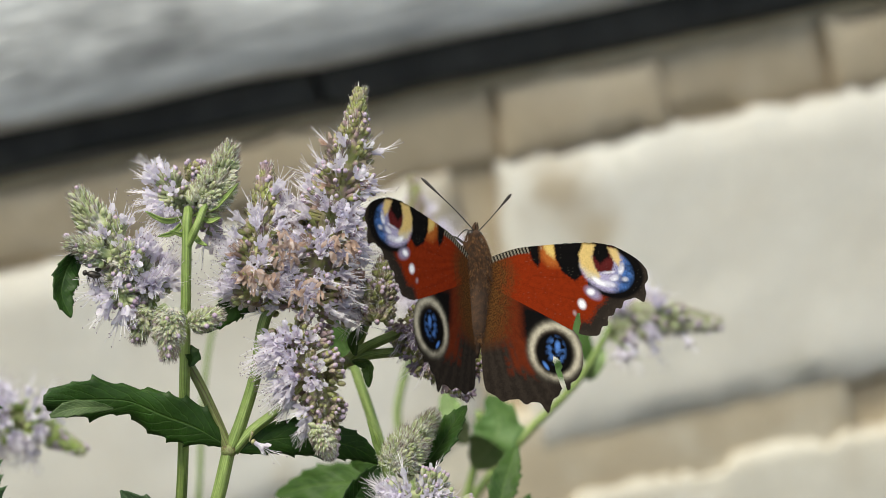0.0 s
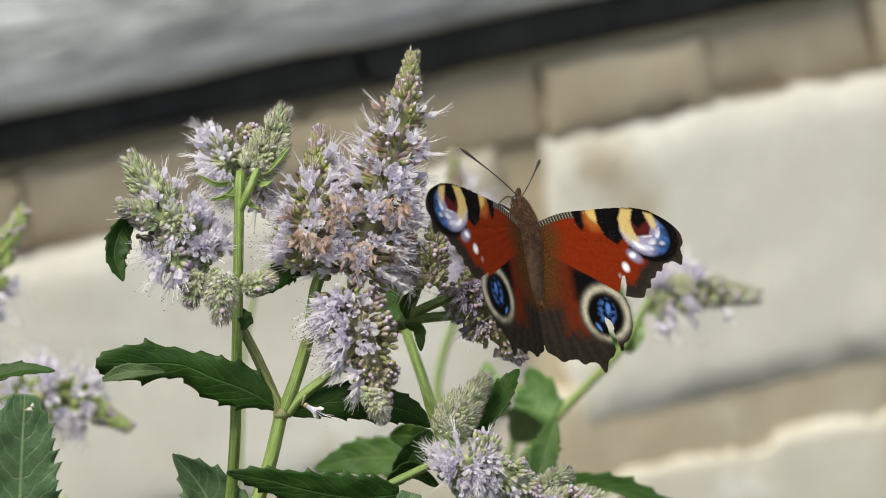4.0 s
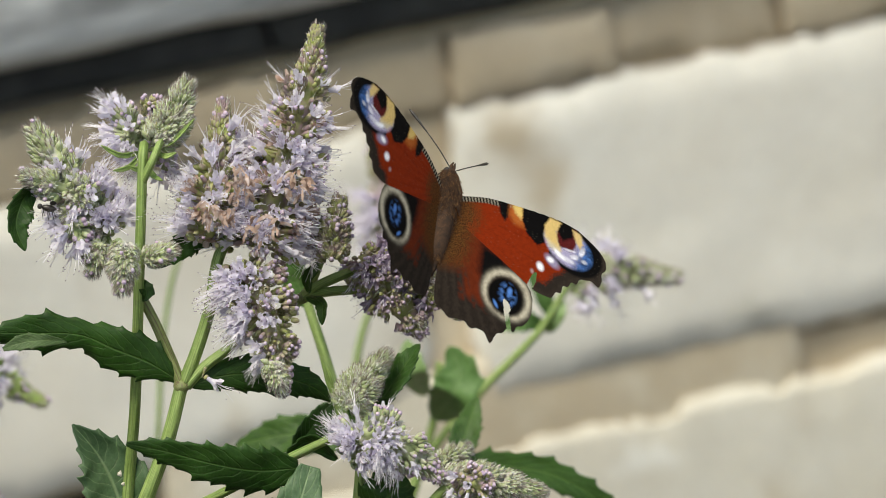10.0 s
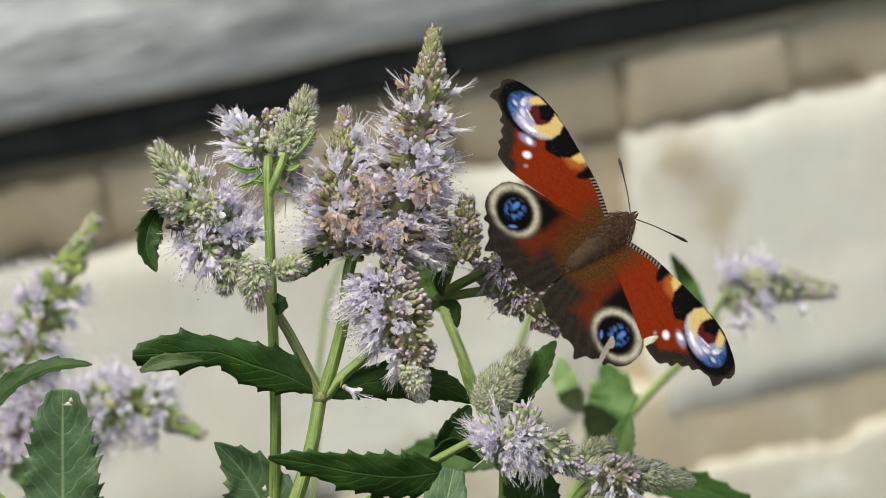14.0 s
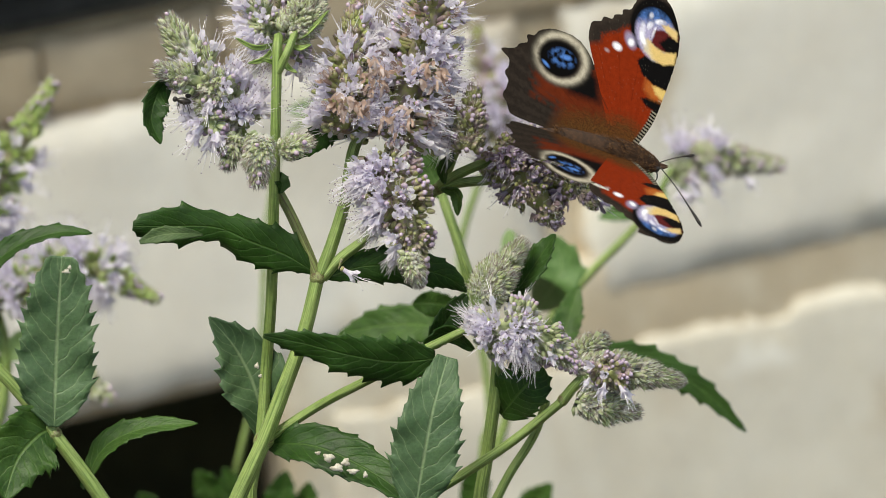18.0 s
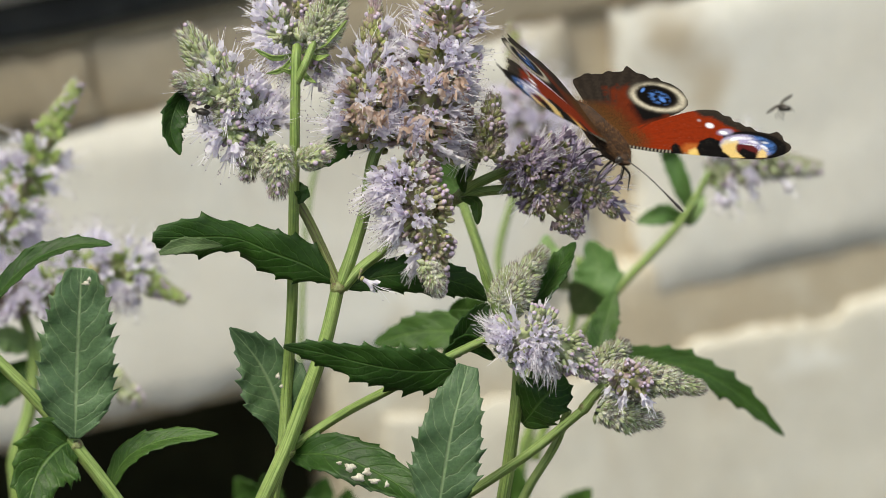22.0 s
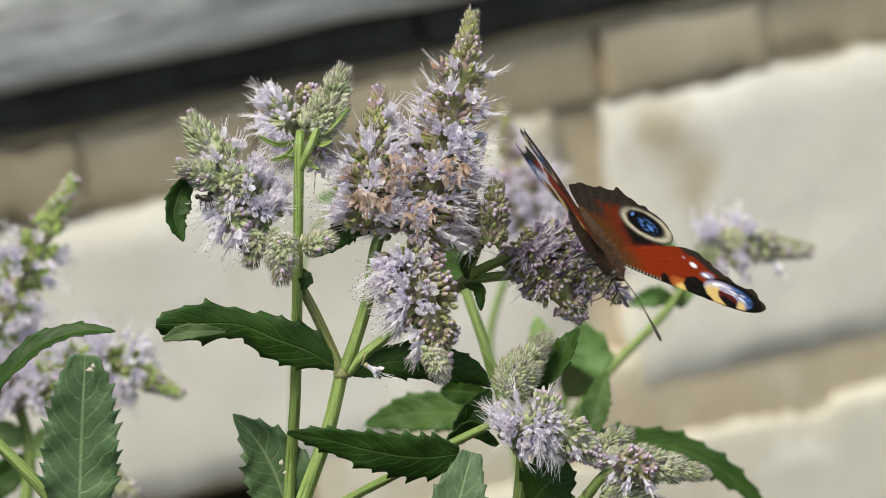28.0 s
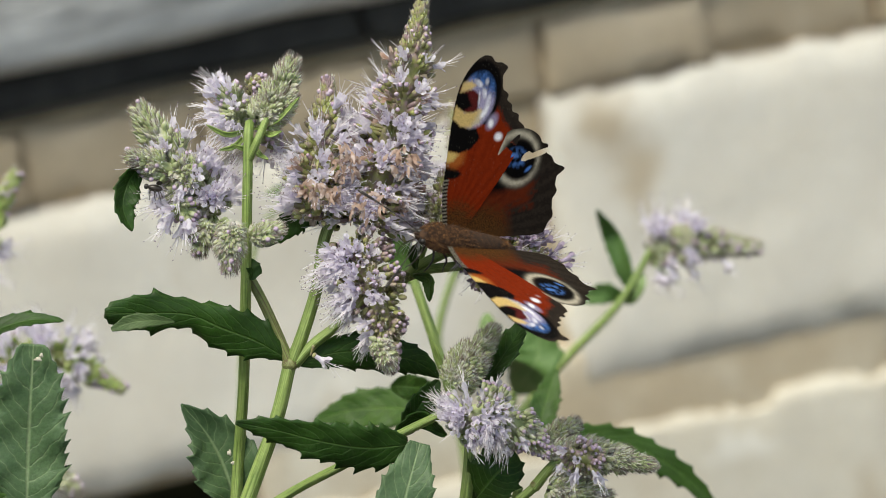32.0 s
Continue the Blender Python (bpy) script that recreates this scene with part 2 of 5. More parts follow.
SMEAR = wall_material("brown mortar smear", ((0.3, (0.40, 0.31, 0.21)), (0.48, (0.50, 0.42, 0.31)), (0.62, (0.70, 0.65, 0.55))), 0.6, 0.9)
BEAM = two_tone("grey weathered wood", ((0.3, (0.28, 0.28, 0.285)), (0.43, (0.54, 0.54, 0.545)), (0.56, (0.72, 0.72, 0.725)), (0.68, (0.90, 0.90, 0.90))), 95, 0.75, fine=300, bump_at=(0.8, 0.0015), stretch=(0.22, 0.22, 1))
# tarred felt; its black also holds the shade of the gap under the beam
FELT = two_tone("black tarred felt", ((0.3, (0.012, 0.012, 0.012)), (0.7, (0.05, 0.048, 0.045))), 60, 0.8, fine=500, bump_at=(0.6, 0.002))
# brown stone with the shade of the beam's overhang put into its colour
SHADED_STONE = two_tone("dark brown stone", ((0.3, (0.045, 0.040, 0.032)), (0.7, (0.15, 0.13, 0.10))), 45, 0.85, fine=400, bump_at=(0.6, 0.002), stretch=(0.3, 0.3, 1))
# near-black tone that stands in for the shade inside the low opening
HOLE_SHADE = two_tone("dark inside of the opening", ((0.3, (0.020, 0.022, 0.011)), (0.7, (0.075, 0.074, 0.040))), 30, 0.95)
SOIL = two_tone("dark garden soil", ((0.3, (0.02, 0.014, 0.009)), (0.7, (0.07, 0.05, 0.032))), 9, 0.95, fine=120, bump_at=(1.0, 0.02))


# ---- builders ----
def mesh_of(name, verts, faces, mats, parent=None, label="", mat_index=None, smooth=True, colours=None, uvs=None):
    me = bpy.data.meshes.new(name)
    me.from_pydata([tuple(v) for v in verts], [], [tuple(map(int, q)) for q in faces])
    for m in (mats if isinstance(mats, (list, tuple)) else [mats]):
        me.materials.append(m)
    if mat_index is not None:
        me.polygons.foreach_set("material_index", mat_index)
    if smooth:
        me.polygons.foreach_set("use_smooth", [True] * len(me.polygons))
    if colours is not None:
        a = me.color_attributes.new("pattern", "FLOAT_COLOR", "POINT")
        a.data.foreach_set("color", np.concatenate([colours, np.ones((len(colours), 1))], 1).astype(np.float32).ravel())
    if uvs is not None:
        u = me.uv_layers.new(name="UVMap")
        idx = np.empty(len(me.loops), dtype=np.int32)
        me.loops.foreach_get("vertex_index", idx)
        u.data.foreach_set("uv", np.asarray(uvs, dtype=np.float32)[idx].ravel())
    me.update()
    ob = new(name, me)
    if parent is not None:
        ob.parent = parent
    if label:
        ob["label"] = label
    return ob


def curve_through(pts, n):
    """n+1 points along a smooth curve through pts."""
    p = np.array([np.array(q, dtype=float) for q in pts])
    k = np.concatenate([[0], np.cumsum(np.linalg.norm(np.diff(p, axis=0), axis=1) + 1e-9)])
    m = np.empty_like(p)
    m[1:-1] = (p[2:] - p[:-2]) / (k[2:] - k[:-2])[:, None]
    m[0], m[-1] = (p[1] - p[0]) / (k[1] - k[0]), (p[-1] - p[-2]) / (k[-1] - k[-2])
    out = []
    for i in range(n + 1):
        u = i / n * (len(p) - 1)
        a = min(int(u), len(p) - 2)
        u -= a
        h = k[a + 1] - k[a]
        out.append(p[a] * (2 * u ** 3 - 3 * u * u + 1) + m[a] * h * (u ** 3 - 2 * u * u + u) + p[a + 1] * (3 * u * u - 2 * u ** 3) + m[a + 1] * h * (u ** 3 - u * u))
    return np.array(out)


def frames_along(pts):
    tan = np.gradient(pts, axis=0)
    tan /= np.linalg.norm(tan, axis=1)[:, None] + 1e-12
    side = np.cross(tan, np.array(FACE))
    side /= np.linalg.norm(side, axis=1)[:, None] + 1e-9
    return tan, side, np.cross(side, tan)


def tube(pts, radii, n=24, sides=10, rib=0.0):
    c = curve_through(pts, n)
    r = np.interp(np.linspace(0, 1, n + 1), np.linspace(0, 1, len(radii)), radii)
    t, s, o = frames_along(c)
    v, f = [], []
    for i in range(n + 1):
        for j in range(sides):
            a = 2 * math.pi * j / sides
            k = r[i] * (1 + rib * math.cos(4 * a + 0.6))
            v.append(c[i] + s[i] * math.cos(a) * k + o[i] * math.sin(a) * k)
    for i in range(n):
        for j in range(sides):
            a, b = i * sides + j, i * sides + (j + 1) % sides
            f.append((a, b, b + sides, a + sides))
    f.append(tuple(range(sides))[::-1])
    f.append(tuple(n * sides + j for j in range(sides)))
    return v, f


def ball(cx, cy, cz, rx, ry, rz, nu=18, nv=12):
    v, f = [], []
    for i in range(nv + 1):
        a = math.pi * i / nv
        for j in range(nu):
            b = 2 * math.pi * j / nu
            v.append(((cx + rx * math.sin(a) * math.cos(b)) / 1000, (cy + ry * math.cos(a)) / 1000, (cz + rz * math.sin(a) * math.sin(b)) / 1000))
    for i in range(nv):
        for j in range(nu):
            f.append((i * nu + j, i * nu + (j + 1) % nu, (i + 1) * nu + (j + 1) % nu, (i + 1) * nu + j))
    return v, f


def floret_parts(rng):
    """One open flower about its own axis (z): a short throat, four lobes, four long stamens."""
    e1, e2, d = np.eye(3)
    rb, T0, pl = 0.00050, 0.0019 * rng.uniform(0.8, 1.25), 0.0014 * rng.uniform(0.85, 1.25)
    off = rng.uniform(0, 1.57)
    pv, pf = [], []
    for q, w in ((-0.2, 0.7), (0.55, 1.0), (1.0, 1.75)):
        for j in range(8):
            b = off + j * math.pi / 4
            pv.append(d * q * T0 + (e1 * math.cos(b) + e2 * math.sin(b)) * rb * w)
    for i in (0, 8):
        for j in range(8):
            pf.append((i + j, i + (j + 1) % 8, i + 8 + (j + 1) % 8, i + 8 + j))
    for j in range(4):
        b = off + j * math.pi / 2
        w = e1 * math.cos(b) + e2 * math.sin(b)
        g = np.cross(d, w)
        n0 = len(pv)
        spread = rng.uniform(0.10, 0.58)
        base = d * T0 * 0.95 + w * rb * 1.5
        wd = pl * 0.42
        tilt = rng.uniform(0.45, 1.0)
        pv += [base - g * wd * 0.6, base + g * wd * 0.6,
               base + (w * spread + d * 0.55) * pl * 0.55 - g * wd - d * 0.1 * pl, base + (w * spread + d * 0.75) * pl * 0.5, base + (w * spread + d * 0.55) * pl * 0.55 + g * wd - d * 0.1 * pl,
               base + (w * spread * 1.25 + d * tilt) * pl * 0.9 - g * wd * 0.55, base + (w * spread * 1.25 + d * tilt) * pl * 0.9 + g * wd * 0.55]
        pf += [(n0, n0 + 1, n0 + 3), (n0, n0 + 3, n0 + 2), (n0 + 1, n0 + 4, n0 + 3), (n0 + 2, n0 + 3, n0 + 5), (n0 + 3, n0 + 6, n0 + 5), (n0 + 3, n0 + 4, n0 + 6)]
    sv, sf, av, af = [], [], [], []
    for j in range(6):
        b = rng.uniform(0, 6.28)
        w = e1 * math.cos(b) + e2 * math.sin(b)
        sl = 0.0049 * rng.uniform(0.55, 1.2)
        q0 = d * T0 * 0.5
        q1 = q0 + d * sl * 0.55 + w * sl * 0.08
        q2 = q0 + d * sl + w * sl * rng.uniform(0.05, 0.38)
        th = 0.000055
        g1, g2 = np.cross(d, w) * th, w * th
        n0 = len(sv)
        sv += [q0 + g1, q0 + g2, q0 - g1, q1 + g1, q1 + g2, q1 - g1, q2 + g1 * .7, q2 + g2 * .7, q2 - g1 * .7]
        sf += [tuple(n0 + k for k in q) for q in ((0, 1, 4, 3), (1, 2, 5, 4), (2, 0, 3, 5), (3, 4, 7, 6), (4, 5, 8, 7), (5, 3, 6, 8))]
        if rng.uniform() < 0.55:
            X, Y, Z = np.eye(3) * 0.00015
            n0 = len(av)
            av += [q2 + X, q2 - X, q2 + Y, q2 - Y, q2 + Z, q2 - Z]
            af += [tuple(n0 + k for k in q) for q in ((0, 2, 4), (2, 1, 4), (1, 3, 4), (3, 0, 4), (2, 0, 5), (1, 2, 5), (3, 1, 5), (0, 3, 5))]
    out = {"petal": (pv, pf), "stamen": (sv, sf)}
    if af:
        out["anther"] = (av, af)
    return out


def floret_mesh(seed):
    V, F, I = [], [], []
    for i, (kind, (v, f)) in enumerate(floret_parts(np.random.default_rng(seed)).items()):
        n0 = len(V)
        V += v
        F += [tuple(k + n0 for k in q) for q in f]
        I += [("petal", "stamen", "anther").index(kind)] * len(f)
    me = bpy.data.meshes.new("floret")
    me.from_pydata([tuple(q) for q in V], [], F)
    for m in (PETAL, STAMEN, ANTHER):
        me.materials.append(m)
    me.polygons.foreach_set("material_index", I)
    me.update()
    return me


FLORETS = [floret_mesh(100 + k) for k in range(14)]


class Plant:
    """A thing whose parts are placed by the sheet; its own origin is its root on the ground."""

    def __init__(self, name, root, label):
        self.root = Vector((root.x, root.y, 0.0))
        self.ob = tagged(new(name), label, "plant", "mint plants")
        self.ob.location = self.root
        self.rng = np.random.default_rng(int(abs(root.x * 1000)) + 7)

    def loc(self, q):
        return np.array(at(*q) - self.root)

    def add(self, name, v, f, mats, label="", parent=None, **kw):
        return mesh_of(name, v, f, mats, parent or self.ob, label, **kw)

    def stem(self, pts, r0, r1, mat=None, ground=False, n=28):
        q = [self.loc(p) for p in pts]
        if ground:
            foot = q[0].copy()
            foot[2] = -0.005
            foot[:2] *= 0.35
            q = [foot, foot * 0.5 + q[0] * 0.5 + np.array([0, 0, 0.0])] + q
        rr = [r0 * U, r1 * U] if not ground else [r0 * U * 1.25, r0 * U * 1.1, r0 * U, r1 * U]
        v, f = tube(q, rr, n, 16, 0.11)
        along = np.concatenate([[0], np.cumsum(np.linalg.norm(np.diff(curve_through(q, n), axis=0), axis=1))])
        uv = [(abs(j / 8 - 1), along[i] * 40) for i in range(n + 1) for j in range(16)]
        return self.add("stem", v, f, mat or STEM, uvs=uv)

    def node(self, q, r):
        v, f = ball(0, 0, 0, r * U * 1000, r * U * 1000, r * U * 900, 14, 10)
        return self.add("stem_node", [np.array(p) + self.loc(q) for p in v], f, STEM_RED, uvs=[(0.5 + 0.5 * math.sin(k * 0.45), k * 0.01) for k in range(len(v))])

    def leaf(self, pts, width, mat, fold=0.25, roll=0.0, droop=0.0, teeth=11, shape=0.9, label="", curl=0.0, profile=None, tooth=1.0):
        """A toothed leaf along pts from its base to its tip; roll turns its face about the midrib, in degrees."""
        nu, nv = teeth * 6, 5
        c = curve_through([self.loc(p) for p in pts], nu)
        t, s, o = frames_along(c)
        a = radians(roll)
        cross = s * math.cos(a) + o * math.sin(a)
        up = o * math.cos(a) - s * math.sin(a)
        v, uv, f = [], [], []
        ph = self.rng.uniform(0, 6, 4)
        bite = self.rng.uniform(0.3, 1.45, teeth + 1)
        for i in range(nu + 1):
            u = i / nu
            if profile:
                w = width * U * 0.5 * max(0.015, float(np.interp(u, np.linspace(0, 1, len(profile)), profile)))
            else:
                w = width * U * 0.5 * max(0.015, (math.sin(math.pi * min(1, u ** shape * 0.97 + 0.03))) ** 0.75)
            saw = (0.0, 0.12, 0.3, 0.58, 1.0, 0.25)[i % 6] * bite[i // 6]
            for j in range(-nv, nv + 1):
                y = j / nv
                edge = 1 + tooth * (0.17 * saw - 0.04) * (abs(y) > 0.99) * (0.06 < u < 0.97)
                q = c[i] + cross[i] * (y * w * edge)
                if abs(y) > 0.99:
                    q = q + t[i] * (0.16 * w * saw)
                wave = 0.09 * math.sin(u * 13 + ph[0] + y * 2.2) * abs(y) + 0.06 * math.sin(u * 27 + ph[1] - y * 3) * abs(y) + 0.05 * math.sin(u * 8 + ph[2])
                q = q + up[i] * w * (fold * abs(y) ** 1.3 - droop * y * y + wave + curl * y)
                v.append(q)
                uv.append((0.5 + 0.5 * y, u))
        k = 2 * nv + 1
        for i in range(nu):
            for j in range(k - 1):
                b = i * k + j
                f.append((b, b + 1, b + k + 1, b + k))
        ob = self.add("leaf", v, f, mat, label, uvs=uv)
        so = ob.modifiers.new("thickness", "SOLIDIFY")
        so.thickness = 0.00022
        return ob

    def wilted(self, q, wide, tall, count):
        """A clump of shrivelled brown petals hanging on a spike."""
        rng = self.rng
        c, V, F = self.loc(q), [], []
        for k in range(count):
            a, r = rng.uniform(0, 6.28), math.sqrt(rng.uniform(0, 1))
            p = c + np.array(SIDE) * (wide * r * math.cos(a) * U) + np.array(RISE) * (tall * r * math.sin(a) * U) + np.array(FACE) * rng.uniform(-0.0015, 0.0025)
            d = np.array(SIDE) * rng.normal(0, 0.8) - np.array(RISE) * rng.uniform(0.1, 1.0) + np.array(FACE) * rng.uniform(0.0, 0.6)
            d /= np.linalg.norm(d)
            e = np.cross(d, np.array(FACE) + rng.normal(0, 0.5, 3))
            e /= np.linalg.norm(e) + 1e-9
            o = np.cross(d, e)
            ln, wd, ph = rng.uniform(0.0010, 0.0022), rng.uniform(0.00022, 0.00055), rng.uniform(0, 6.28)
            n0 = len(V)
            for i in range(6):
                u = i / 5
                w = wd * math.sin(math.pi * (0.12 + 0.8 * u))
                bend = o * (0.0005 * math.sin(3.0 * u + ph)) - np.array(RISE) * (0.0006 * u * u)
                for j in (-1.0, 0.0, 1.0):
                    V.append(p + d * ln * u + bend + e * w * j + o * (0.5 * w * abs(j) * math.cos(4 * u + ph)) + rng.normal(0, 0.00006, 3))
            F += [(n0 + i * 3 + j, n0 + i * 3 + j + 1, n0 + i * 3 + j + 4, n0 + i * 3 + j + 3) for i in range(5) for j in range(2)]
        ob = self.add("withered_petal", V, F, PETAL_OLD, "shrivelled brown petals")
        ob["kind"] = "stuff"
        return ob

    def spike(self, pts, radii, bloom, count, petals=PETAL, calyx=CALYX, size=1.0, old=0.0, label="", hairs=1.0, singles=0, turn=None, buds=None):
        """A flower spike: calyces, buds, open flowers and stamens round an axis. bloom lists how many of
        the florets are open from the base to the tip; turn is the side, right and down, on
        which they open; buds is the share of closed ones that show a violet bud."""
        rng = self.rng
        axis = curve_through([self.loc(p) for p in pts], 40)
        k = (DIST + pts[0][2] / 1000) / DIST if len(pts[0]) > 2 else 1.0
        t, s, o = frames_along(axis)
        lens = np.linspace(0, 1, 41)
        core_v, core_f = tube([self.loc(p) for p in pts], [r * U * k * (0.1 if i == 0 else 0.30 if i < len(radii) * 0.55 else 0.5) for i, r in enumerate(radii)], 24, 10)
        head = self.add("flower_spike", core_v, core_f, CALYX_PALE if calyx is CALYX_PALE else CALYX, label)
        B = {m: ([], []) for m in ("petal", "withered_petal", "stamen", "anther", "calyx", "bud", "calyx_tooth", "hair")}

        def put(kind, verts, faces):
            V, F = B[kind]
            n0 = len(V)
            V.extend(verts)
            F.extend(tuple(i + n0 for i in q) for q in faces)

        sz = size * k
        length = float(np.linalg.norm(np.diff(axis, axis=0), axis=1).sum())
        count = int(count * (1.75 + (0.9 if calyx is not CALYX_PALE else 1.5) * (1 - sum(bloom) / len(bloom)) ** 2))
        way = (SIDE * turn[0] - RISE * turn[1]).normalized() if turn else None
        ph = rng.uniform(0, 6.28)
        for i in range(count):
            u = (i + rng.uniform(0, 1)) / count
            # whorls: florets gather in rings
            rings = max(3, round(length / (52 * U)))
            between = rng.uniform() < 0.20
            ring = math.floor(u * rings)
            ur = (ring + (rng.normal(0, 0.13) if between else 0.5 + rng.normal(0, 0.14))) / rings
            tipward = min(1, max(0, (u - 0.62) / 0.15))
            u2 = min(0.995, max(0.0, ur * (1 - tipward) + u * tipward))
            ang = i * 2.39996 + rng.uniform(-0.3, 0.3)
            x = u2 * 40
            a = int(min(39, x))
            fr = x - a
            pc = axis[a] * (1 - fr) + axis[a + 1] * fr
            R = np.interp(u2, np.linspace(0, 1, len(radii)), radii) * U * k
            rad = s[a] * math.cos(ang) + o[a] * math.sin(ang)
            p_set = p_open = np.interp(u2, np.linspace(0, 1, len(bloom)), bloom)
            if p_open > 0.05:
                p_open *= min(1, max(0, 1.1 + 0.5 * math.sin(2 * ang + ph + 1.9 * ring)))
                if way:
                    p_open *= min(1, max(0, 0.75 + 1.5 * float(np.dot(rad, way))))
                if between:
                    p_open, R = 0.0, R * 0.74
            lean = 0.05 + 1.15 * u2 ** 2 + (0.35 if p_set < 0.05 else 0.0)
            d = rad + t[a] * (lean + rng.normal(0, 0.15)) + rng.normal(0, 0.12, 3)
            d /= np.linalg.norm(d)
            e1 = np.cross(d, t[a])
            e1 /= np.linalg.norm(e1) + 1e-9
            e2 = np.cross(e1, d)
            is_open = rng.uniform() < p_open
            round_cup = calyx is not CALYX_PALE
            L = min(0.0026 * sz, R * 0.62) if is_open else min((0.0014 if round_cup else 0.0016) * sz, R * 0.75)
            rb = (0.00050 if is_open else 0.00056 if calyx is not CALYX_PALE else 0.00058) * sz * rng.uniform(0.85, 1.15)
            p0 = pc + d * max(R * 0.30, R - L * 1.35 - (0.0020 * sz if is_open else 0.0))
            bud = (not is_open) and rng.uniform() < ((min(0.8, p_set * 2.0) if p_set > 0.05 else 0.14 * (0.5 < u2 < 0.86)) if buds is None else buds)
            # calyx
            cv, cf = [], []
            prof = ((0, 0.55), (0.35, 1.0), (0.8, 1.05), (1.0, 0.85)) if (is_open or bud) else ((0, 0.6), (0.4, 1.0), (0.85, 0.85), (1.15, 0.3)) if round_cup else ((0, 0.6), (0.35, 1.0), (0.75, 0.72), (1.15, 0.1))
            for q, w in prof:
                for j in range(6):
                    b = j * math.pi / 3
                    cv.append(p0 + d * q * L + (e1 * math.cos(b) + e2 * math.sin(b)) * rb * w)
            for q in range(3):
                for j in range(6):
                    cf.append((q * 6 + j, q * 6 + (j + 1) % 6, q * 6 + 6 + (j + 1) % 6, q * 6 + 6 + j))
            put("calyx", cv, cf)
            tip = p0 + d * L
            if not is_open and not bud:
                # pointed teeth that stand off
                for j in range(3):
                    b = rng.uniform(0, 6.28)
                    w = (e1 * math.cos(b) + e2 * math.sin(b)) * rb
                    q = p0 + d * L * 0.7 + w * 0.7
                    g = np.cross(d, w)
                    g = g / (np.linalg.norm(g) + 1e-12) * 0.00009 * sz
                    put("calyx_tooth" if j else "hair", [q - g, q + g, q + d * L * 0.62 + w * 0.5 + t[a] * L * 0.45], [(0, 1, 2)])
            if bud:
                rbud = 0.00047 * sz * rng.uniform(0.8, 1.2)
                bv, bf = [], []
                for q, w in ((-0.3, 0.75), (0.35, 1.0), (0.95, 0.85), (1.35, 0.35)):
                    for j in range(6):
                        b = j * math.pi / 3
                        bv.append(tip + d * q * rbud + (e1 * math.cos(b) + e2 * math.sin(b)) * rbud * w)
                for q in range(3):
                    for j in range(6):
                        bf.append((q * 6 + j, q * 6 + (j + 1) % 6, q * 6 + 6 + (j + 1) % 6, q * 6 + 6 + j))
                bf.append((18, 19, 20, 21, 22, 23))
                put("bud", bv, bf)
            if is_open:
                kind = "withered_petal" if rng.uniform() < old * (1.3 - u2) else "petal"
                if singles > 0 and kind == "petal":
                    singles -= 1
                    ob = new("floret", FLORETS[int(rng.integers(len(FLORETS)))])
                    ob.parent = head
                    m = Matrix(((*e1, 0), (*e2, 0), (*d, 0), (*tip, 1))).transposed()
                    ob.matrix_basis = m @ Matrix.Diagonal((sz, sz, sz, 1))
                else:
                    X = np.stack([e1, e2, d])
                    for part_kind, (V, F) in floret_parts(rng).items():
                        put(kind if part_kind == "petal" else part_kind, list(np.array(V) * sz @ X + tip), F)
            # down
            for j in range(int(3 * hairs)):
                b = rng.uniform(0, 6.28)
                w = e1 * math.cos(b) + e2 * math.sin(b)
                q = p0 + d * L * rng.uniform(0.1, 1.0) + w * rb
                g = np.cross(d, w) * 0.00003 * sz
                put("hair", [q - g, q + g, q + (w + d * 0.5) * 0.0007 * sz * rng.uniform(0.5, 1.3)], [(0, 1, 2)])
        for kind, m in (("petal", petals), ("withered_petal", PETAL_OLD), ("stamen", STAMEN), ("anther", ANTHER), ("calyx", calyx), ("bud", BUD), ("calyx_tooth", TOOTH), ("hair", HAIR)):
            V, F = B[kind]
            if F:
                q = self.add(kind, V, F, m, parent=head, smooth=kind in ("calyx", "bud"))
                q["kind"] = "stuff"
        return head


# ---- ground and wall ----
def slab(name, s0, s1, h0, h1, out0, out1, mat, parent=None, kind="structure", cat="", label="", cuts=(1, 1), rough=0.0, round_=0.0, seed=0):
    """A block on the wall's axes, with broken edges where rough is given."""
    ns, nh = cuts
    v, f = [], []

    def step(i, n):
        # the outermost rows are narrow, so that the edges stay crisp
        return (0.4 if i == 1 else n - 0.4 if i == n - 1 else i) / n if n > 2 else i / n

    for layer in (0, 1):
        for i in range(ns + 1):
            for j in range(nh + 1):
                s, h = s0 + (s1 - s0) * step(i, ns), h0 + (h1 - h0) * step(j, nh)
                d = out1 if layer else out0
                if layer and (rough or round_):
                    e = min(i, ns - i, j, nh - j)
                    q = Vector((s * 30 + seed, h * 30, seed * 1.7))
                    if e == 0:
                        d -= round_
                        cs, ch = 0.36 * (s1 - s0) / ns, 0.36 * (h1 - h0) / nh
                        s += max(-cs, min(cs, rough * (noise.noise(q * 2.0) + 0.8 * noise.noise(q * 9.0))))
                        h += max(-ch, min(ch, rough * (noise.noise(q * 2.0 + Vector((9, 3, 1))) + 0.8 * noise.noise(q * 9.0 + Vector((2, 5, 1))))))
                    elif e == 1:
                        d -= round_ * 0.3
                    d += rough * 0.14 * noise.noise(q * 3.1)
                v.append(WALL_AT * 1.0 + ALONG * s + OUT * d + Vector((0, 0, h - WALL_AT.z)))
    k = nh + 1
    n0 = (ns + 1) * k
    for i in range(ns):
        for j in range(nh):
            b = i * k + j
            f.append((n0 + b, n0 + b + k, n0 + b + k + 1, n0 + b + 1))
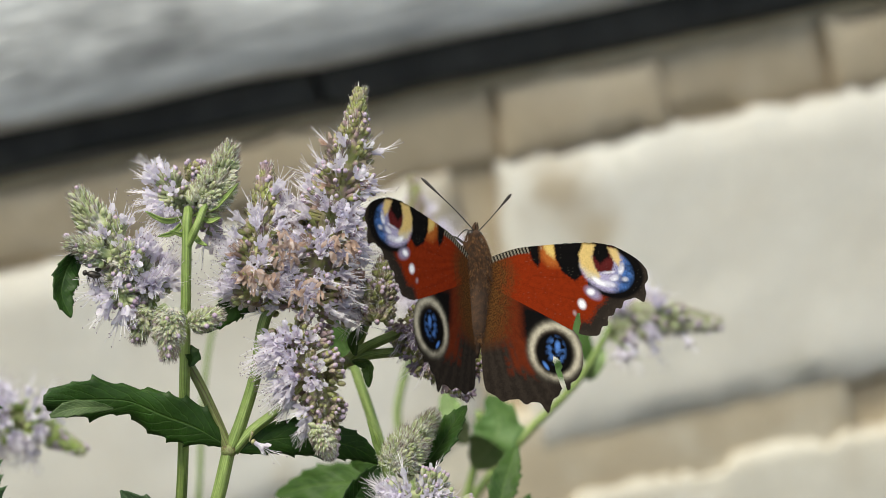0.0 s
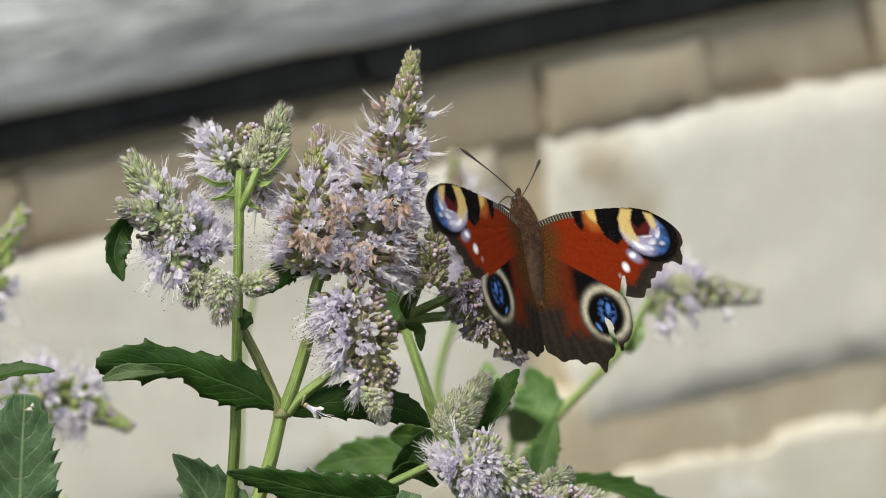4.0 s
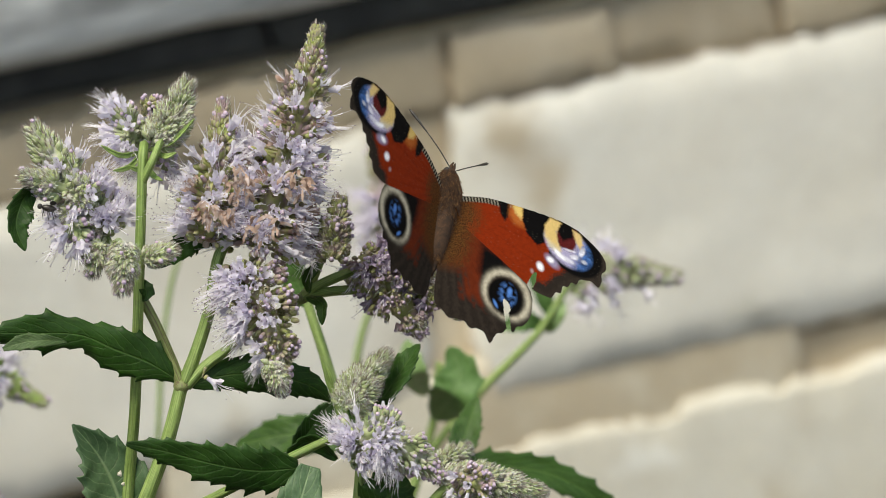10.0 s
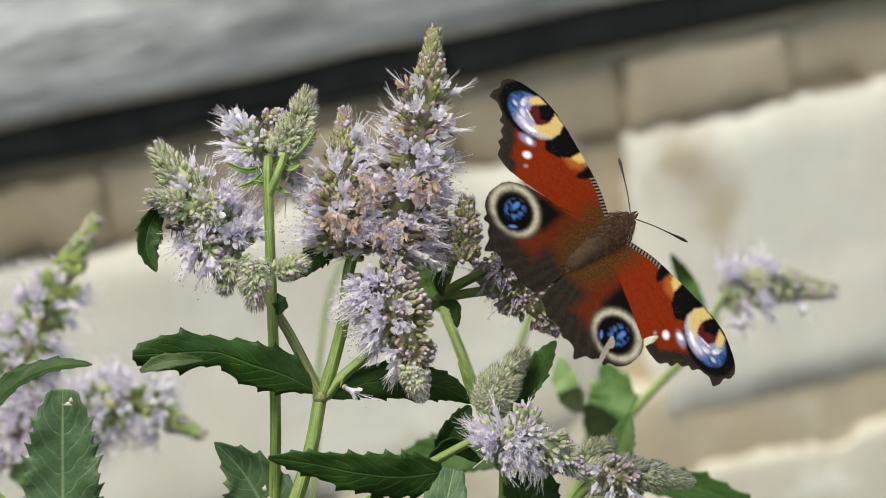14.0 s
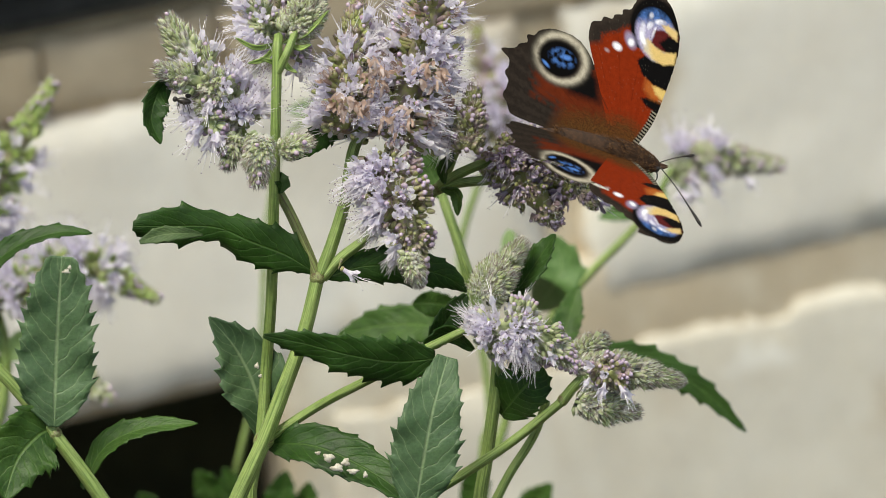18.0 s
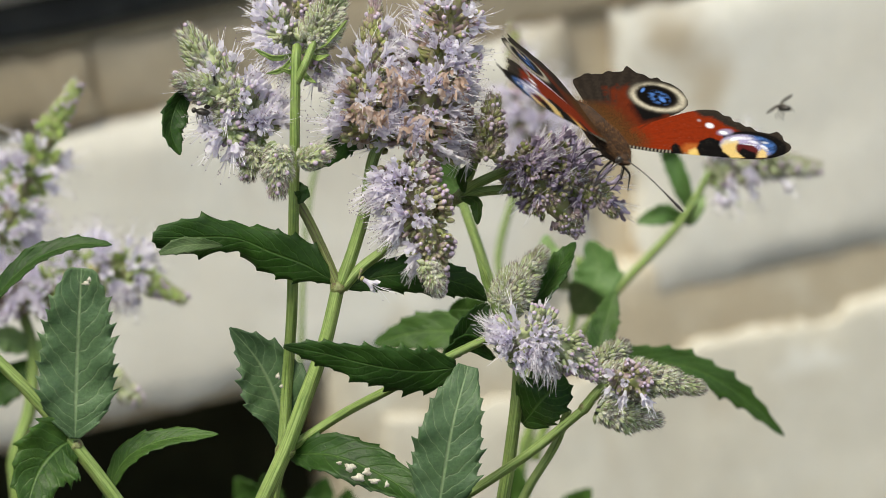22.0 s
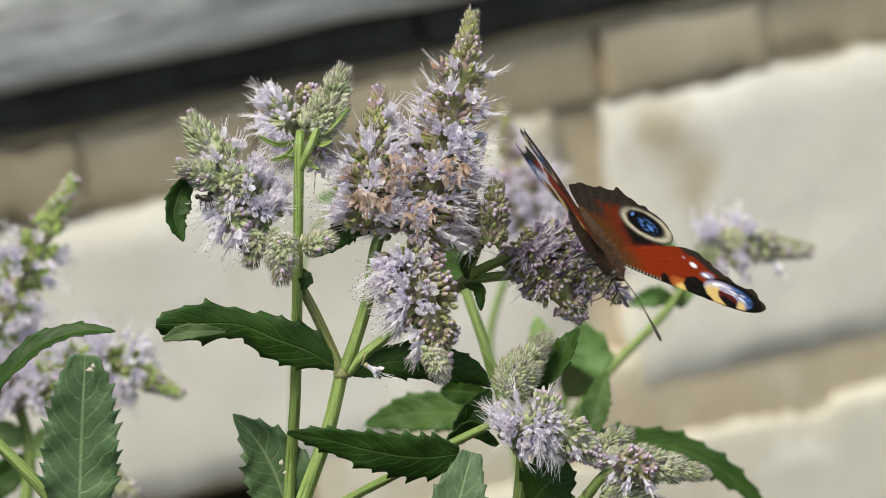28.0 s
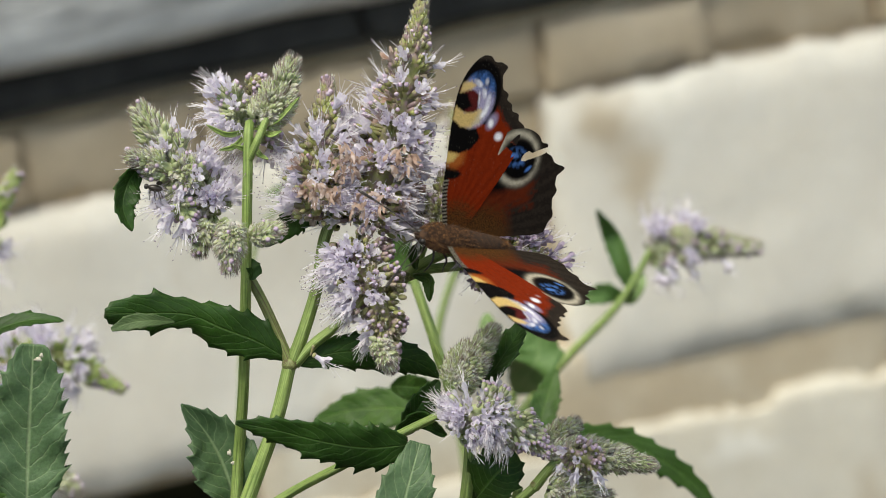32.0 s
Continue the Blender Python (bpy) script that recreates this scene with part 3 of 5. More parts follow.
            f.append((b, b + 1, b + k + 1, b + k))
    for i in range(ns):
        for j in (0, nh):
            b = i * k + j
            f.append((b, b + k, n0 + b + k, n0 + b) if j == 0 else (n0 + b, n0 + b + k, b + k, b))
    for j in range(nh):
        for i in (0, ns):
            b = i * k + j
            f.append((b, b + 1, n0 + b + 1, n0 + b) if i else (n0 + b, n0 + b + 1, b + 1, b))
    ob = mesh_of(name, v, f, mat, parent, smooth=False)
    if rough > 0:
        ob.data.polygons.foreach_set("use_smooth", [k < 2 * ns * nh for k in range(len(f))])
    if parent is None:
        tagged(ob, label, cat, "", kind)
    return ob


gv = [(-60, -60, 0), (60, -60, 0), (60, 60, 0), (-60, 60, 0)]
ground = tagged(mesh_of("ground", gv, [(0, 1, 2, 3)], SOIL, smooth=False), "dark bare garden soil at the foot of the wall", "ground", "", "structure")

def h_at(x, y):
    return on_wall(x, y)[1]


# heights of the courses and places of the upright joint, on the wall
H_FELT = h_at(400, 76)          # top of the black felt, under the beam
H_BAND = h_at(400, 172)          # top of the mortar band
H_TOP = h_at(400, 330)           # top of the limewashed course
H_LOW = h_at(1250, 664)          # its foot
H_NEXT = h_at(1365, 728)         # top of the course below
S_HOLE = on_wall(620, 860)[0]    # where the dark opening ends
S_JOINT = on_wall(1040, 320)[0]
wall = slab("wall_1", -3.0, 3.0, H_LOW - 0.002, H_FELT, -0.30, -0.004, MORTAR, cat="wall", label="old stone wall, limewashed, with sandy mortar joints")
slab("wall_2", S_HOLE, 3.0, 0.0, H_LOW - 0.004, -0.05, -0.004, MORTAR, cat="wall", label="foot of the stone wall beside a low opening")
slab("wall_3", -3.0, S_HOLE - 0.002, 0.0, H_LOW - 0.30, -0.05, -0.004, MORTAR, cat="wall", label="low stone plinth with sandy mortar")
# back sheet of the opening; its colour carries the darkness in there
slab("wall_4", -3.0, 3.0, 0.0, H_LOW - 0.004, -0.30, -0.285, HOLE_SHADE, cat="wall", label="black back of a low opening in the wall")
slab("wall_5", -3.0, 3.0, H_FELT, 2.4, -0.60, -0.302, MORTAR, cat="wall", label="plain rear face of the wall")


def block(s0, s1, h0, h1, out=0.003, mat=LIME, seed=0, n=(40, 16), worn=0.003):
    return slab("stone_block", s0, s1, h0, h1, -0.012, out, mat, wall, cuts=n, rough=0.005, round_=worn, seed=seed)


block(S_JOINT + 0.007, S_JOINT + 0.24, H_LOW, H_TOP, 0.003, seed=1)
block(S_JOINT + 0.256, S_JOINT + 0.56, H_LOW, H_TOP, 0.004, seed=4)
block(S_JOINT - 0.26, S_JOINT - 0.008, H_LOW, H_TOP, 0.002, seed=2)
block(S_JOINT - 0.55, S_JOINT - 0.27, H_LOW, H_TOP, 0.002, seed=3)
S2 = on_wall(1365, 760)[0]
block(S_HOLE + 0.004, S2 + 0.22, H_NEXT - 0.30, H_NEXT - 0.001, 0.003, LIME_LOW, seed=6, n=(90, 40), worn=0.0006)
block(S2 + 0.235, S2 + 0.5, H_NEXT - 0.30, H_NEXT, 0.004, LIME_LOW, seed=8)
S_A, S_B = on_wall(1059, 90)[0], on_wall(1359, 90)[0]
for i in range(18):
    s = S_A + (i - 10) * (S_B - S_A)
    slab("mortar_stone", s + 0.0006, s + (S_B - S_A) - 0.0006, H_TOP + 0.002, H_BAND - 0.003, -0.012, 0.001 + 0.0015 * math.sin(i * 3.3), MORTAR, wall, cuts=(16, 5), rough=0.004, round_=0.0015, seed=20 + i)
for i in range(9):
    s = S_HOLE - 0.01 + i * 0.105 + 0.02 * math.sin(i * 4.1)
    slab("mortar_stone", s, s + 0.101, H_NEXT - 0.030, H_LOW + 0.010, -0.0118, 0.0014 + 0.0008 * math.sin(i * 2.9), SMEAR, wall, cuts=(26, 5), rough=0.004, round_=0.0008, seed=60 + i)
H_SHADED = h_at(400, 140)
# added course of stones, dark where the overhang shades the wall
shaded_stones = tagged(new("slate_course"), "thin dark brown stones bedded under the felt", "stone course")
for i in range(26):
    s = -3.0 + i * 0.231 + 0.03 * math.sin(i * 2.7)
    slab("slate", s, s + 0.226, H_BAND + 0.001, H_SHADED - 0.001, -0.3, 0.003 + 0.002 * math.sin(i * 3.7), SHADED_STONE, shaded_stones, cuts=(24, 4), rough=0.002, round_=0.002, seed=90 + i)
felt = tagged(new("felt_strip"), "black tarred felt laid in lapped lengths under the beam", "damp proofing")
for i in range(6):
    slab("felt_length", -3.0 + i, -2.002 + i, H_SHADED, H_FELT, -0.3, 0.005 + 0.001 * (i % 2), FELT, felt, cuts=(60, 3), rough=0.003, seed=40 + i)
beam = slab("wooden_beam", -3.0, 3.0, H_FELT + 0.001, H_FELT + 0.16, -0.29, 0.016, BEAM, cat="beam", label="grey weathered wooden beam lying on the wall", kind="", cuts=(240, 14), rough=0.0010, round_=0.006, seed=50)

# ---- main plant ----
mint = Plant("mint_plant", at(520, 1000), "flowering horse mint with lilac spikes and toothed dark leaves")
mint.stem([(430, 1150), (462, 1060), (510, 952), (545, 860), (580, 762), (604, 662)], 12.5, 11, ground=True, n=48)
mint.stem([(606, 668), (583, 612), (552, 545), (520, 488)], 9, 8, STEM_RED)
mint.stem([(520, 488), (490, 440), (455, 385), (400, 310)], 8, 5)
mint.stem([(608, 660), (630, 600), (652, 525), (668, 430), (712, 360)], 11, 9)
mint.stem([(612, 664), (645, 628), (690, 592), (715, 560)], 9, 8)
mint.stem([(488, 1060, 12), (505, 950, 12), (514, 820, 12), (522, 700, 6), (526, 500, -3), (530, 260, -6), (532, 235, -4)], 9, 7.5, ground=True, n=48)
mint.stem([(531, 300, -6), (546, 268, -7), (562, 228, -5)], 7, 6)
mint.stem([(912, 790, 58), (882, 690, 58), (850, 590, 60), (826, 520, 62), (812, 470, 64)], 10, 8)
mint.leaf([(826, 520, 62), (812, 490, 62), (800, 455, 60), (806, 415, 58)], 54, LEAF_SOFT, fold=0.3, roll=10, teeth=6)
mint.stem([(812, 508, 14), (845, 482, 13), (912, 452, 12)], 9, 8)
mint.stem([(812, 508, 14), (850, 495, 13), (915, 488, 12)], 8, 8)
mint.stem([(815, 505, 15), (835, 470, 14), (850, 430, 12), (862, 400, 10)], 7, 6)
mint.stem([(770, 560, 14), (800, 522, 14), (818, 498, 14)], 8, 7)
mint.stem([(514, 950, 3), (610, 888, 0), (705, 838, -6), (800, 786, -6), (880, 748, -4)], 8, 7)
mint.stem([(640, 1130, 4), (799, 1049, 2), (939, 959, 0), (1039, 879, -2)], 8.5, 7.5)
mint.stem([(915, 1070, 20), (945, 1010, 20), (989, 939, 20), (1010, 880, 18)], 8, 7)
mint.stem([(893, 1080, 12), (905, 980, 10), (920, 860, 8), (925, 780, 8)], 10.5, 10, ground=True, n=40)
mint.stem([(1036, 882, -2), (1060, 852, -3), (1085, 828, -4)], 9, 8)
mint.node((604, 663, 0), 15)
mint.node((510, 952, 1), 19)
mint.node((522, 486, 0), 10)
mint.node((813, 506, 14), 12)
mint.node((140, 942, -16), 13)
mint.node((1040, 876, -2), 11)

# upper flower spikes
mint.spike([(738, 415), (760, 335), (795, 230), (821, 125), (835, 34)], (84, 92, 76, 58, 38, 16), (0.95, 0.95, 0.95, 0.6, 0.12, 0.0, 0.0), 330, old=0.08, hairs=0.4, label="tall lilac flower spike, brown petals low down", singles=90)
mint.spike([(650, 400, -4), (655, 330, -4), (664, 250, 0), (671, 166, 2)], (64, 72, 46, 38, 14), (0.95, 0.95, 0.2, 0.0, 0.0), 200, old=0.12, hairs=0.4, label="lilac flower spike with a bare green and violet tip", singles=40, buds=0.05)
for q, wide, tall, n in (((702, 300, -11), 26, 34, 34), ((658, 354, -12), 36, 20, 36), ((800, 300, -10), 24, 24, 22), ((740, 380, -12), 40, 26, 22)):
    mint.wilted(q, wide, tall, n)
mint.spike([(700, 410, 4), (690, 330, 6), (720, 270, 6)], (66, 72, 55), (0.95, 0.95, 0.9), 100, old=0.2, label="withering lilac flowers")
mint.spike([(478, 392), (436, 344), (392, 294), (342, 222)], (42, 54, 52, 50, 32), (1.0, 1.0, 0.4, 0.0, 0.0), 260, calyx=CALYX_PALE, label="half-open lilac flower spike with a downy tip", singles=60, turn=(0.9, 0.5), buds=0.08)
mint.spike([(440, 330, -4), (372, 312, -6), (330, 298, -8)], (44, 38, 18), (0.15, 0.0, 0.0), 110, calyx=CALYX_PALE, label="downy green bud cluster", turn=(0.3, 0.9), buds=0.08)
mint.spike([(400, 350, -4), (412, 380, -6), (420, 400, -6)], (24, 30, 18), (0.9, 0.9, 0.9), 26, calyx=CALYX_PALE, size=1.1, label="few lilac flowers hanging down", turn=(0, 1))
mint.spike([(500, 408, -12), (498, 445, -13), (497, 484, -13)], (30, 38, 20), (0.0, 0.0, 0.0), 130, calyx=CALYX_PALE, hairs=4, label="closed downy green bud", buds=0.03)
mint.spike([(535, 440, -9), (560, 432, -9), (582, 424, -8)], (22, 25, 13), (0, 0), 60, calyx=CALYX_PALE, hairs=3, label="closed downy green bud", buds=0.05)
mint.spike([(462, 410, -4), (450, 435, -5), (444, 462, -5)], (26, 30, 12), (0, 0), 50, calyx=CALYX_PALE, hairs=3, label="closed downy green bud", buds=0.05)
mint.spike([(535, 250, 4), (508, 218, 2), (498, 186, 2)], (26, 38, 30), (0.95, 0.95, 0.7), 90, calyx=CALYX_PALE, size=0.9, label="small head of lilac flowers over narrow green bracts", singles=20, turn=(-1, -0.15), buds=0.3)
mint.spike([(525, 172, 2), (545, 166, 2), (556, 168, 2)], (20, 22, 12), (0.0, 0.0), 30, size=0.9, label="cluster of violet buds", buds=0.6)
mint.spike([(548, 236, -2), (577, 200, -2), (603, 137, -2)], (40, 48, 43, 24), (0.0, 0.0, 0.0), 165, calyx=CALYX_PALE, hairs=2, label="downy green bud spike", buds=0.0)
mint.spike([(560, 250, 8), (575, 272, 8)], (22, 16), (0.9, 0.9), 16, calyx=CALYX_PALE, label="few lilac flowers", turn=(0.5, 1))
mint.spike([(708, 448, -5), (730, 497, -6), (758, 552, -8), (774, 608, -8), (782, 662, -7)], (56, 74, 66, 50, 33, 14), (0.95, 0.95, 0.8, 0.25, 0.0, 0.0), 270, label="hanging lilac flower spike with violet buds and a pale green tip", singles=80, turn=(-0.15, 0.0), buds=0.4)
mint.spike([(762, 620, -12), (772, 645, -13), (782, 672, -12)], (24, 25, 8), (0, 0), 70, calyx=CALYX_PALE, hairs=2, label="pale green spike tip", buds=0.0)
mint.spike([(866, 440, 0), (870, 392, 0), (878, 338, 0)], (34, 38, 20), (0.0, 0.0, 0.0), 150, label="small violet and green bud cluster", buds=0.12)
mint.spike([(845, 398, 4), (834, 402, 2)], (20, 16), (0.9, 0.8), 14, label="few lilac flowers", turn=(-1, 0))
# older muted petals, with the butterfly's shade in the tone; rear spike shares them
LAND = two_tone("muted violet petals, darkened for shade", ((0.3, (0.29, 0.22, 0.33)), (0.7, (0.48, 0.40, 0.53))), 900, 0.65, island=0.4, sub=0.2)
mint.spike([(918, 428, 12), (955, 468, 12), (985, 507, 12), (1024, 560, 12)], (46, 62, 60, 44, 18), (0.7, 0.6, 0.15, 0.0, 0.0), 270, petals=LAND, size=0.8, label="violet flower spike bent down under the butterfly", turn=(-0.5, -0.8), buds=0.3)
mint.spike([(1000, 440, 14), (1036, 472, 14), (1062, 496, 14), (1088, 526, 12)], (34, 36, 30, 14), (0.3, 0.1, 0.0), 150, petals=LAND, size=0.85, hairs=3, label="violet and green flower spike under the butterfly", buds=0.15)
mint.spike([(965, 415, 14), (1000, 450, 14), (1040, 510, 14)], (38, 42, 24), (0.6, 0.3, 0.0), 110, petals=LAND, size=0.9, label="violet flower spike under the butterfly", buds=0.45)

# lower right heads
mint.spike([(902, 785, -5), (932, 752, -6), (975, 755, -6), (1020, 785, -5), (1058, 815, -5)], (44, 62, 55, 40, 14), (1.0, 1.0, 0.4, 0.0, 0.0), 220, calyx=CALYX_PALE, size=0.9, label="round head of lilac flowers with downy buds", singles=40, turn=(-0.8, 0.3), buds=0.35)
mint.spike([(892, 700, 0), (918, 662, 0), (962, 606, 0)], (42, 48, 38, 14), (0.0, 0.0), 190, calyx=CALYX_PALE, hairs=4, label="downy pale green bud spike", buds=0.0)
mint.spike([(1062, 828, -2), (1120, 825, -2), (1180, 830, -2), (1246, 842, -2)], (36, 46, 36, 10), (0.0, 0.0, 0.0, 0.0), 200, calyx=CALYX_PALE, hairs=4, label="downy bud spike with violet buds", buds=0.0)
mint.spike([(1098, 812, -6), (1118, 826, -7), (1138, 834, -7)], (30, 36, 28), (0.22, 0.22), 34, size=0.8, label="few lilac flowers and violet buds", buds=0.8, turn=(-0.3, 0.5))
mint.spike([(1055, 800, 4), (1080, 785, 4), (1108, 770, 4)], (28, 30, 12), (0, 0), 60, calyx=CALYX_PALE, hairs=3, label="downy pale green bud", buds=0.0)
mint.spike([(1060, 880, -2), (1110, 890, -2), (1165, 898, -2)], (30, 40, 14), (0, 0), 100, calyx=CALYX_PALE, hairs=3, label="downy pale green bud", buds=0.0)

# leaves
mint.leaf([(602, 656, 0), (545, 622, -2), (485, 600, -4), (425, 576, -6), (345, 573, -9), (276, 574, -12)], 84, LEAF_DARK, fold=0.1, roll=14, droop=0.3, teeth=9, profile=(0.12, 0.55, 0.95, 1.0, 0.95, 0.62, 0.7, 0.85, 0.7, 0.2), tooth=1.8, label="dark toothed leaf arching outward")
mint.leaf([(400, 588, -12), (360, 586, -14), (322, 590, -15), (288, 602, -16)], 26, LEAF_UNDER, fold=0.3, roll=-12, teeth=5, profile=(0.1, 0.7, 1.0, 0.95, 0.25), label="paler curled end of a leaf")
mint.leaf([(622, 662, 0), (690, 642, 2), (770, 645, 4), (830, 660, 6), (872, 688, 8)], 66, LEAF_DARK, fold=0.1, roll=-8, droop=0.3)
mint.leaf([(662, 408, 6), (625, 402, 6), (590, 424, 7), (560, 456, 8)], 48, LEAF_DARK, fold=0.3, roll=20, teeth=7)
mint.leaf([(338, 315, -3), (316, 345, -5), (308, 385, -6), (325, 428, -6)], 48, LEAF_DARK, fold=0.5, roll=30, teeth=8)
mint.leaf([(940, 705, 4), (965, 670, 4), (1000, 620, 3), (1024, 583, 2)], 52, LEAF_DARK, fold=0.2, roll=35, teeth=8)
mint.leaf([(812, 806, -8), (745, 812, -11), (665, 800, -15), (580, 780, -18), (508, 767, -20)], 86, LEAF_DARK, fold=0.15, roll=22, droop=0.2, teeth=10, profile=(0.35, 0.95, 1.0, 0.9, 0.75, 0.6, 0.4, 0.08), tooth=1.4)
mint.leaf([(506, 948, 14), (500, 885, 14), (482, 830, 13), (454, 782, 12), (412, 734, 10)], 124, LEAF_GREY, fold=0.55, roll=-14, teeth=9, profile=(0.15, 0.45, 0.75, 0.98, 1.0, 0.85, 0.6, 0.32, 0.02), label="folded green leaf with a pale midrib")
mint.leaf([(776, 1090, -10), (790, 1000, -12), (808, 900, -14), (834, 802, -12)], 118, LEAF_GREY, fold=0.15, roll=0, teeth=13, profile=(0.1, 0.5, 0.85, 1.0, 1.0, 0.9, 0.75, 0.55, 0.3), label="broad grey-green toothed leaf")
mint.leaf([(930, 905, 10), (958, 870, 6), (985, 840, 4), (1000, 815, 4)], 95, LEAF_MID, fold=0.2, roll=15, teeth=8)
mint.leaf([(880, 790, -2), (840, 760, -3), (810, 770, -4), (780, 800, -5)], 40, LEAF_DARK, fold=0.3, roll=40, teeth=6)
mint.leaf([(800, 790, 0), (825, 750, 0), (850, 715, 0), (868, 690, 0)], 50, LEAF_DARK, fold=0.3, roll=-25, teeth=7)
mint.leaf([(880, 690, 0), (868, 660, -1), (860, 635, -2), (850, 612, -2)], 12, STEM, fold=0.3, roll=0, teeth=4)
mint.leaf([(516, 958, 4), (600, 962, -2), (690, 1000, -6), (785, 1066, -10)], 84, LEAF_DARK, fold=0.3, roll=25, teeth=9, label="damaged dark leaf with whitish spots")
mint.spike([(640, 648, -6), (646, 630, -7)], (10, 9), (0.9, 0.9), 1, label="single pale flower in a leaf axil")
PALE = two_tone("pale scar", ((0.3, (0.34, 0.30, 0.23)), (0.7, (0.66, 0.62, 0.54))), 1500, 0.8)
for q, r, tall in (((158, 655, -26), 8, 0.6), ((164, 648, -26), 4, 1.2), ((497, 820, 4), 5, 1.3), ((503, 838, 4), 4, 1.0), ((625, 982, -8), 12, 0.8), ((640, 1000, -9), 14, 0.6), ((655, 990, -9), 9, 1.0), ((668, 1006, -10), 12, 0.5), ((690, 1012, -10), 5, 1.4), ((606, 974, -7), 6, 0.7)):
    ph = mint.rng.uniform(0, 6.28, 3)
    rim = [(r * (0.8 + 0.16 * math.sin(3 * b + ph[0]) + 0.12 * math.sin(5 * b + ph[1])), b) for b in np.linspace(0, 6.28, 19)[:-1]]
    v = [np.array(SIDE * (k * math.cos(b) * U) + RISE * (k * math.sin(b) * tall * U)) + mint.loc(q) for k, b in rim]
    v = v + [p - np.array(FACE) * 0.0002 for p in v] + [mint.loc(q) + np.array(FACE) * 0.00012]
    f = [(j, (j + 1) % 18, 36) for j in range(18)] + [((j + 1) % 18, j, 18 + j, 18 + (j + 1) % 18) for j in range(18)]
    mint.add("leaf_scar", v, f, PALE)
# small bracts
mint.leaf([(826, 495, 10), (826, 470, 8), (836, 455, 6), (842, 440, 5)], 22, LEAF_MID, fold=0.6, roll=30, teeth=5)
mint.leaf([(822, 505, 10), (848, 512, 8), (852, 530, 7), (850, 552, 7)], 22, LEAF_MID, fold=0.6, roll=-30, teeth=5)
mint.leaf([(785, 395, 10), (800, 415, 10), (825, 440, 9)], 42, LEAF_DARK, fold=0.3, roll=20, teeth=6)
mint.leaf([(522, 480, -2), (535, 490, -3), (540, 500, -3), (535, 515, -3)], 26, LEAF_DARK, fold=0.5, roll=30, teeth=4)
for a, b, c, d in ((535, 245, 478, 285), (540, 248, 620, 190), (532, 258, 565, 300), (528, 250, 455, 240), (545, 240, 590, 250), (545, 262, 500, 275)):
    mint.leaf([(a, b, -2), ((a + c) / 2, (b + d) / 2 + 12, -5), (c, d, -6)], 9, STEM, fold=0.4, roll=20, teeth=3)
# leaves of a side shoot
mint.stem([(-160, 640, -14), (39, 829, -15), (139, 944, -16), (225, 1060, -14), (300, 1180, -10)], 9, 13)
mint.leaf([(138, 930, -18), (140, 850, -20), (144, 740, -22), (150, 628, -24)], 130, LEAF_GREY, fold=0.15, roll=-4, teeth=14, profile=(0.12, 0.6, 0.9, 1.0, 1.0, 0.98, 0.9, 0.8, 0.66, 0.3), label="broad grey-green toothed leaf with pale veins")
mint.leaf([(-40, 740, -14), (10, 665, -16), (70, 612, -17), (140, 586, -18), (204, 586, -18)], 44, LEAF_DARK, fold=0.4, roll=45, teeth=10, tooth=2.0)
mint.leaf([(189, 1039, -10), (228, 965, -12), (300, 932, -14), (392, 922, -16)], 48, LEAF_MID, fold=0.35, roll=40, teeth=9)
mint.leaf([(145, 930, -16), (110, 945, -18), (75, 985, -20), (50, 1060, -22)], 120, LEAF_MID, fold=0.3, roll=10, teeth=8)

# ---- plant behind, with two spikes bent to the side ----
rear = Plant("mint_plant", at(900, 1000, 180), "flowering horse mint bent to one side, close to the wall")
rear.stem([(905, 985, 177), (985, 780, 177), (1080, 655, 177), (1180, 550, 177), (1222, 485, 177), (1240, 450, 177)], 8, 6, ground=True)
rear.spike([(1240, 452, 180), (1290, 440, 180), (1350, 436, 180), (1420, 443, 180)], (34, 42, 40, 34, 18), (0.28, 0.14, 0.02, 0.0, 0.0), 250, petals=LAND, calyx=CALYX_PALE, buds=0.10, label="lilac flower spike lying level, with a pale tip", singles=40)
rear.leaf([(1205, 520, 180), (1190, 470, 177), (1170, 420, 177), (1145, 378, 170)], 40, LEAF_SOFT, fold=0.3, roll=15, teeth=7)
rear.leaf([(1195, 535, 180), (1165, 525, 177), (1140, 530, 175), (1110, 540, 175)], 40, LEAF_SOFT, fold=0.3, roll=0, teeth=5)
rear.leaf([(1200, 545, 180), (1215, 515, 177), (1230, 490, 177)], 34, LEAF_PALE, fold=0.3, roll=0, teeth=5)
rear.stem([(1245, 470, 177), (1270, 490, 177), (1295, 512, 177)], 3, 1)
rear.stem([(930, 960, 177), (975, 800, 177), (1005, 680, 177), (1010, 600, 177)], 9, 7)
rear.leaf([(1000, 700, 175), (1030, 660, 145), (1045, 620, 145), (1025, 570, 145)], 92, LEAF_SOFT, fold=0.08, roll=10, teeth=6)
rear.leaf([(985, 660, 175), (965, 620, 145), (955, 590, 145), (950, 560, 145)], 50, LEAF_PALE, fold=0.3, roll=10, teeth=6)
rear.stem([(925, 960, 230), (912, 800, 230), (880, 680, 230), (866, 600, 230), (900, 480, 230), (945, 400, 230)], 8, 7)
rear.spike([(945, 400, 230), (925, 340, 230), (905, 280, 230), (890, 195, 230)], (52, 56, 36, 22, 10), (0.9, 0.8, 0.4, 0.0, 0.0), 150, size=1.1, label="lilac flower spike near the wall")
rear.leaf([(860, 744, 92), (800, 730, 96), (720, 732, 100), (645, 752, 104)], 78, LEAF_MID, fold=0.15, roll=-15, teeth=9)
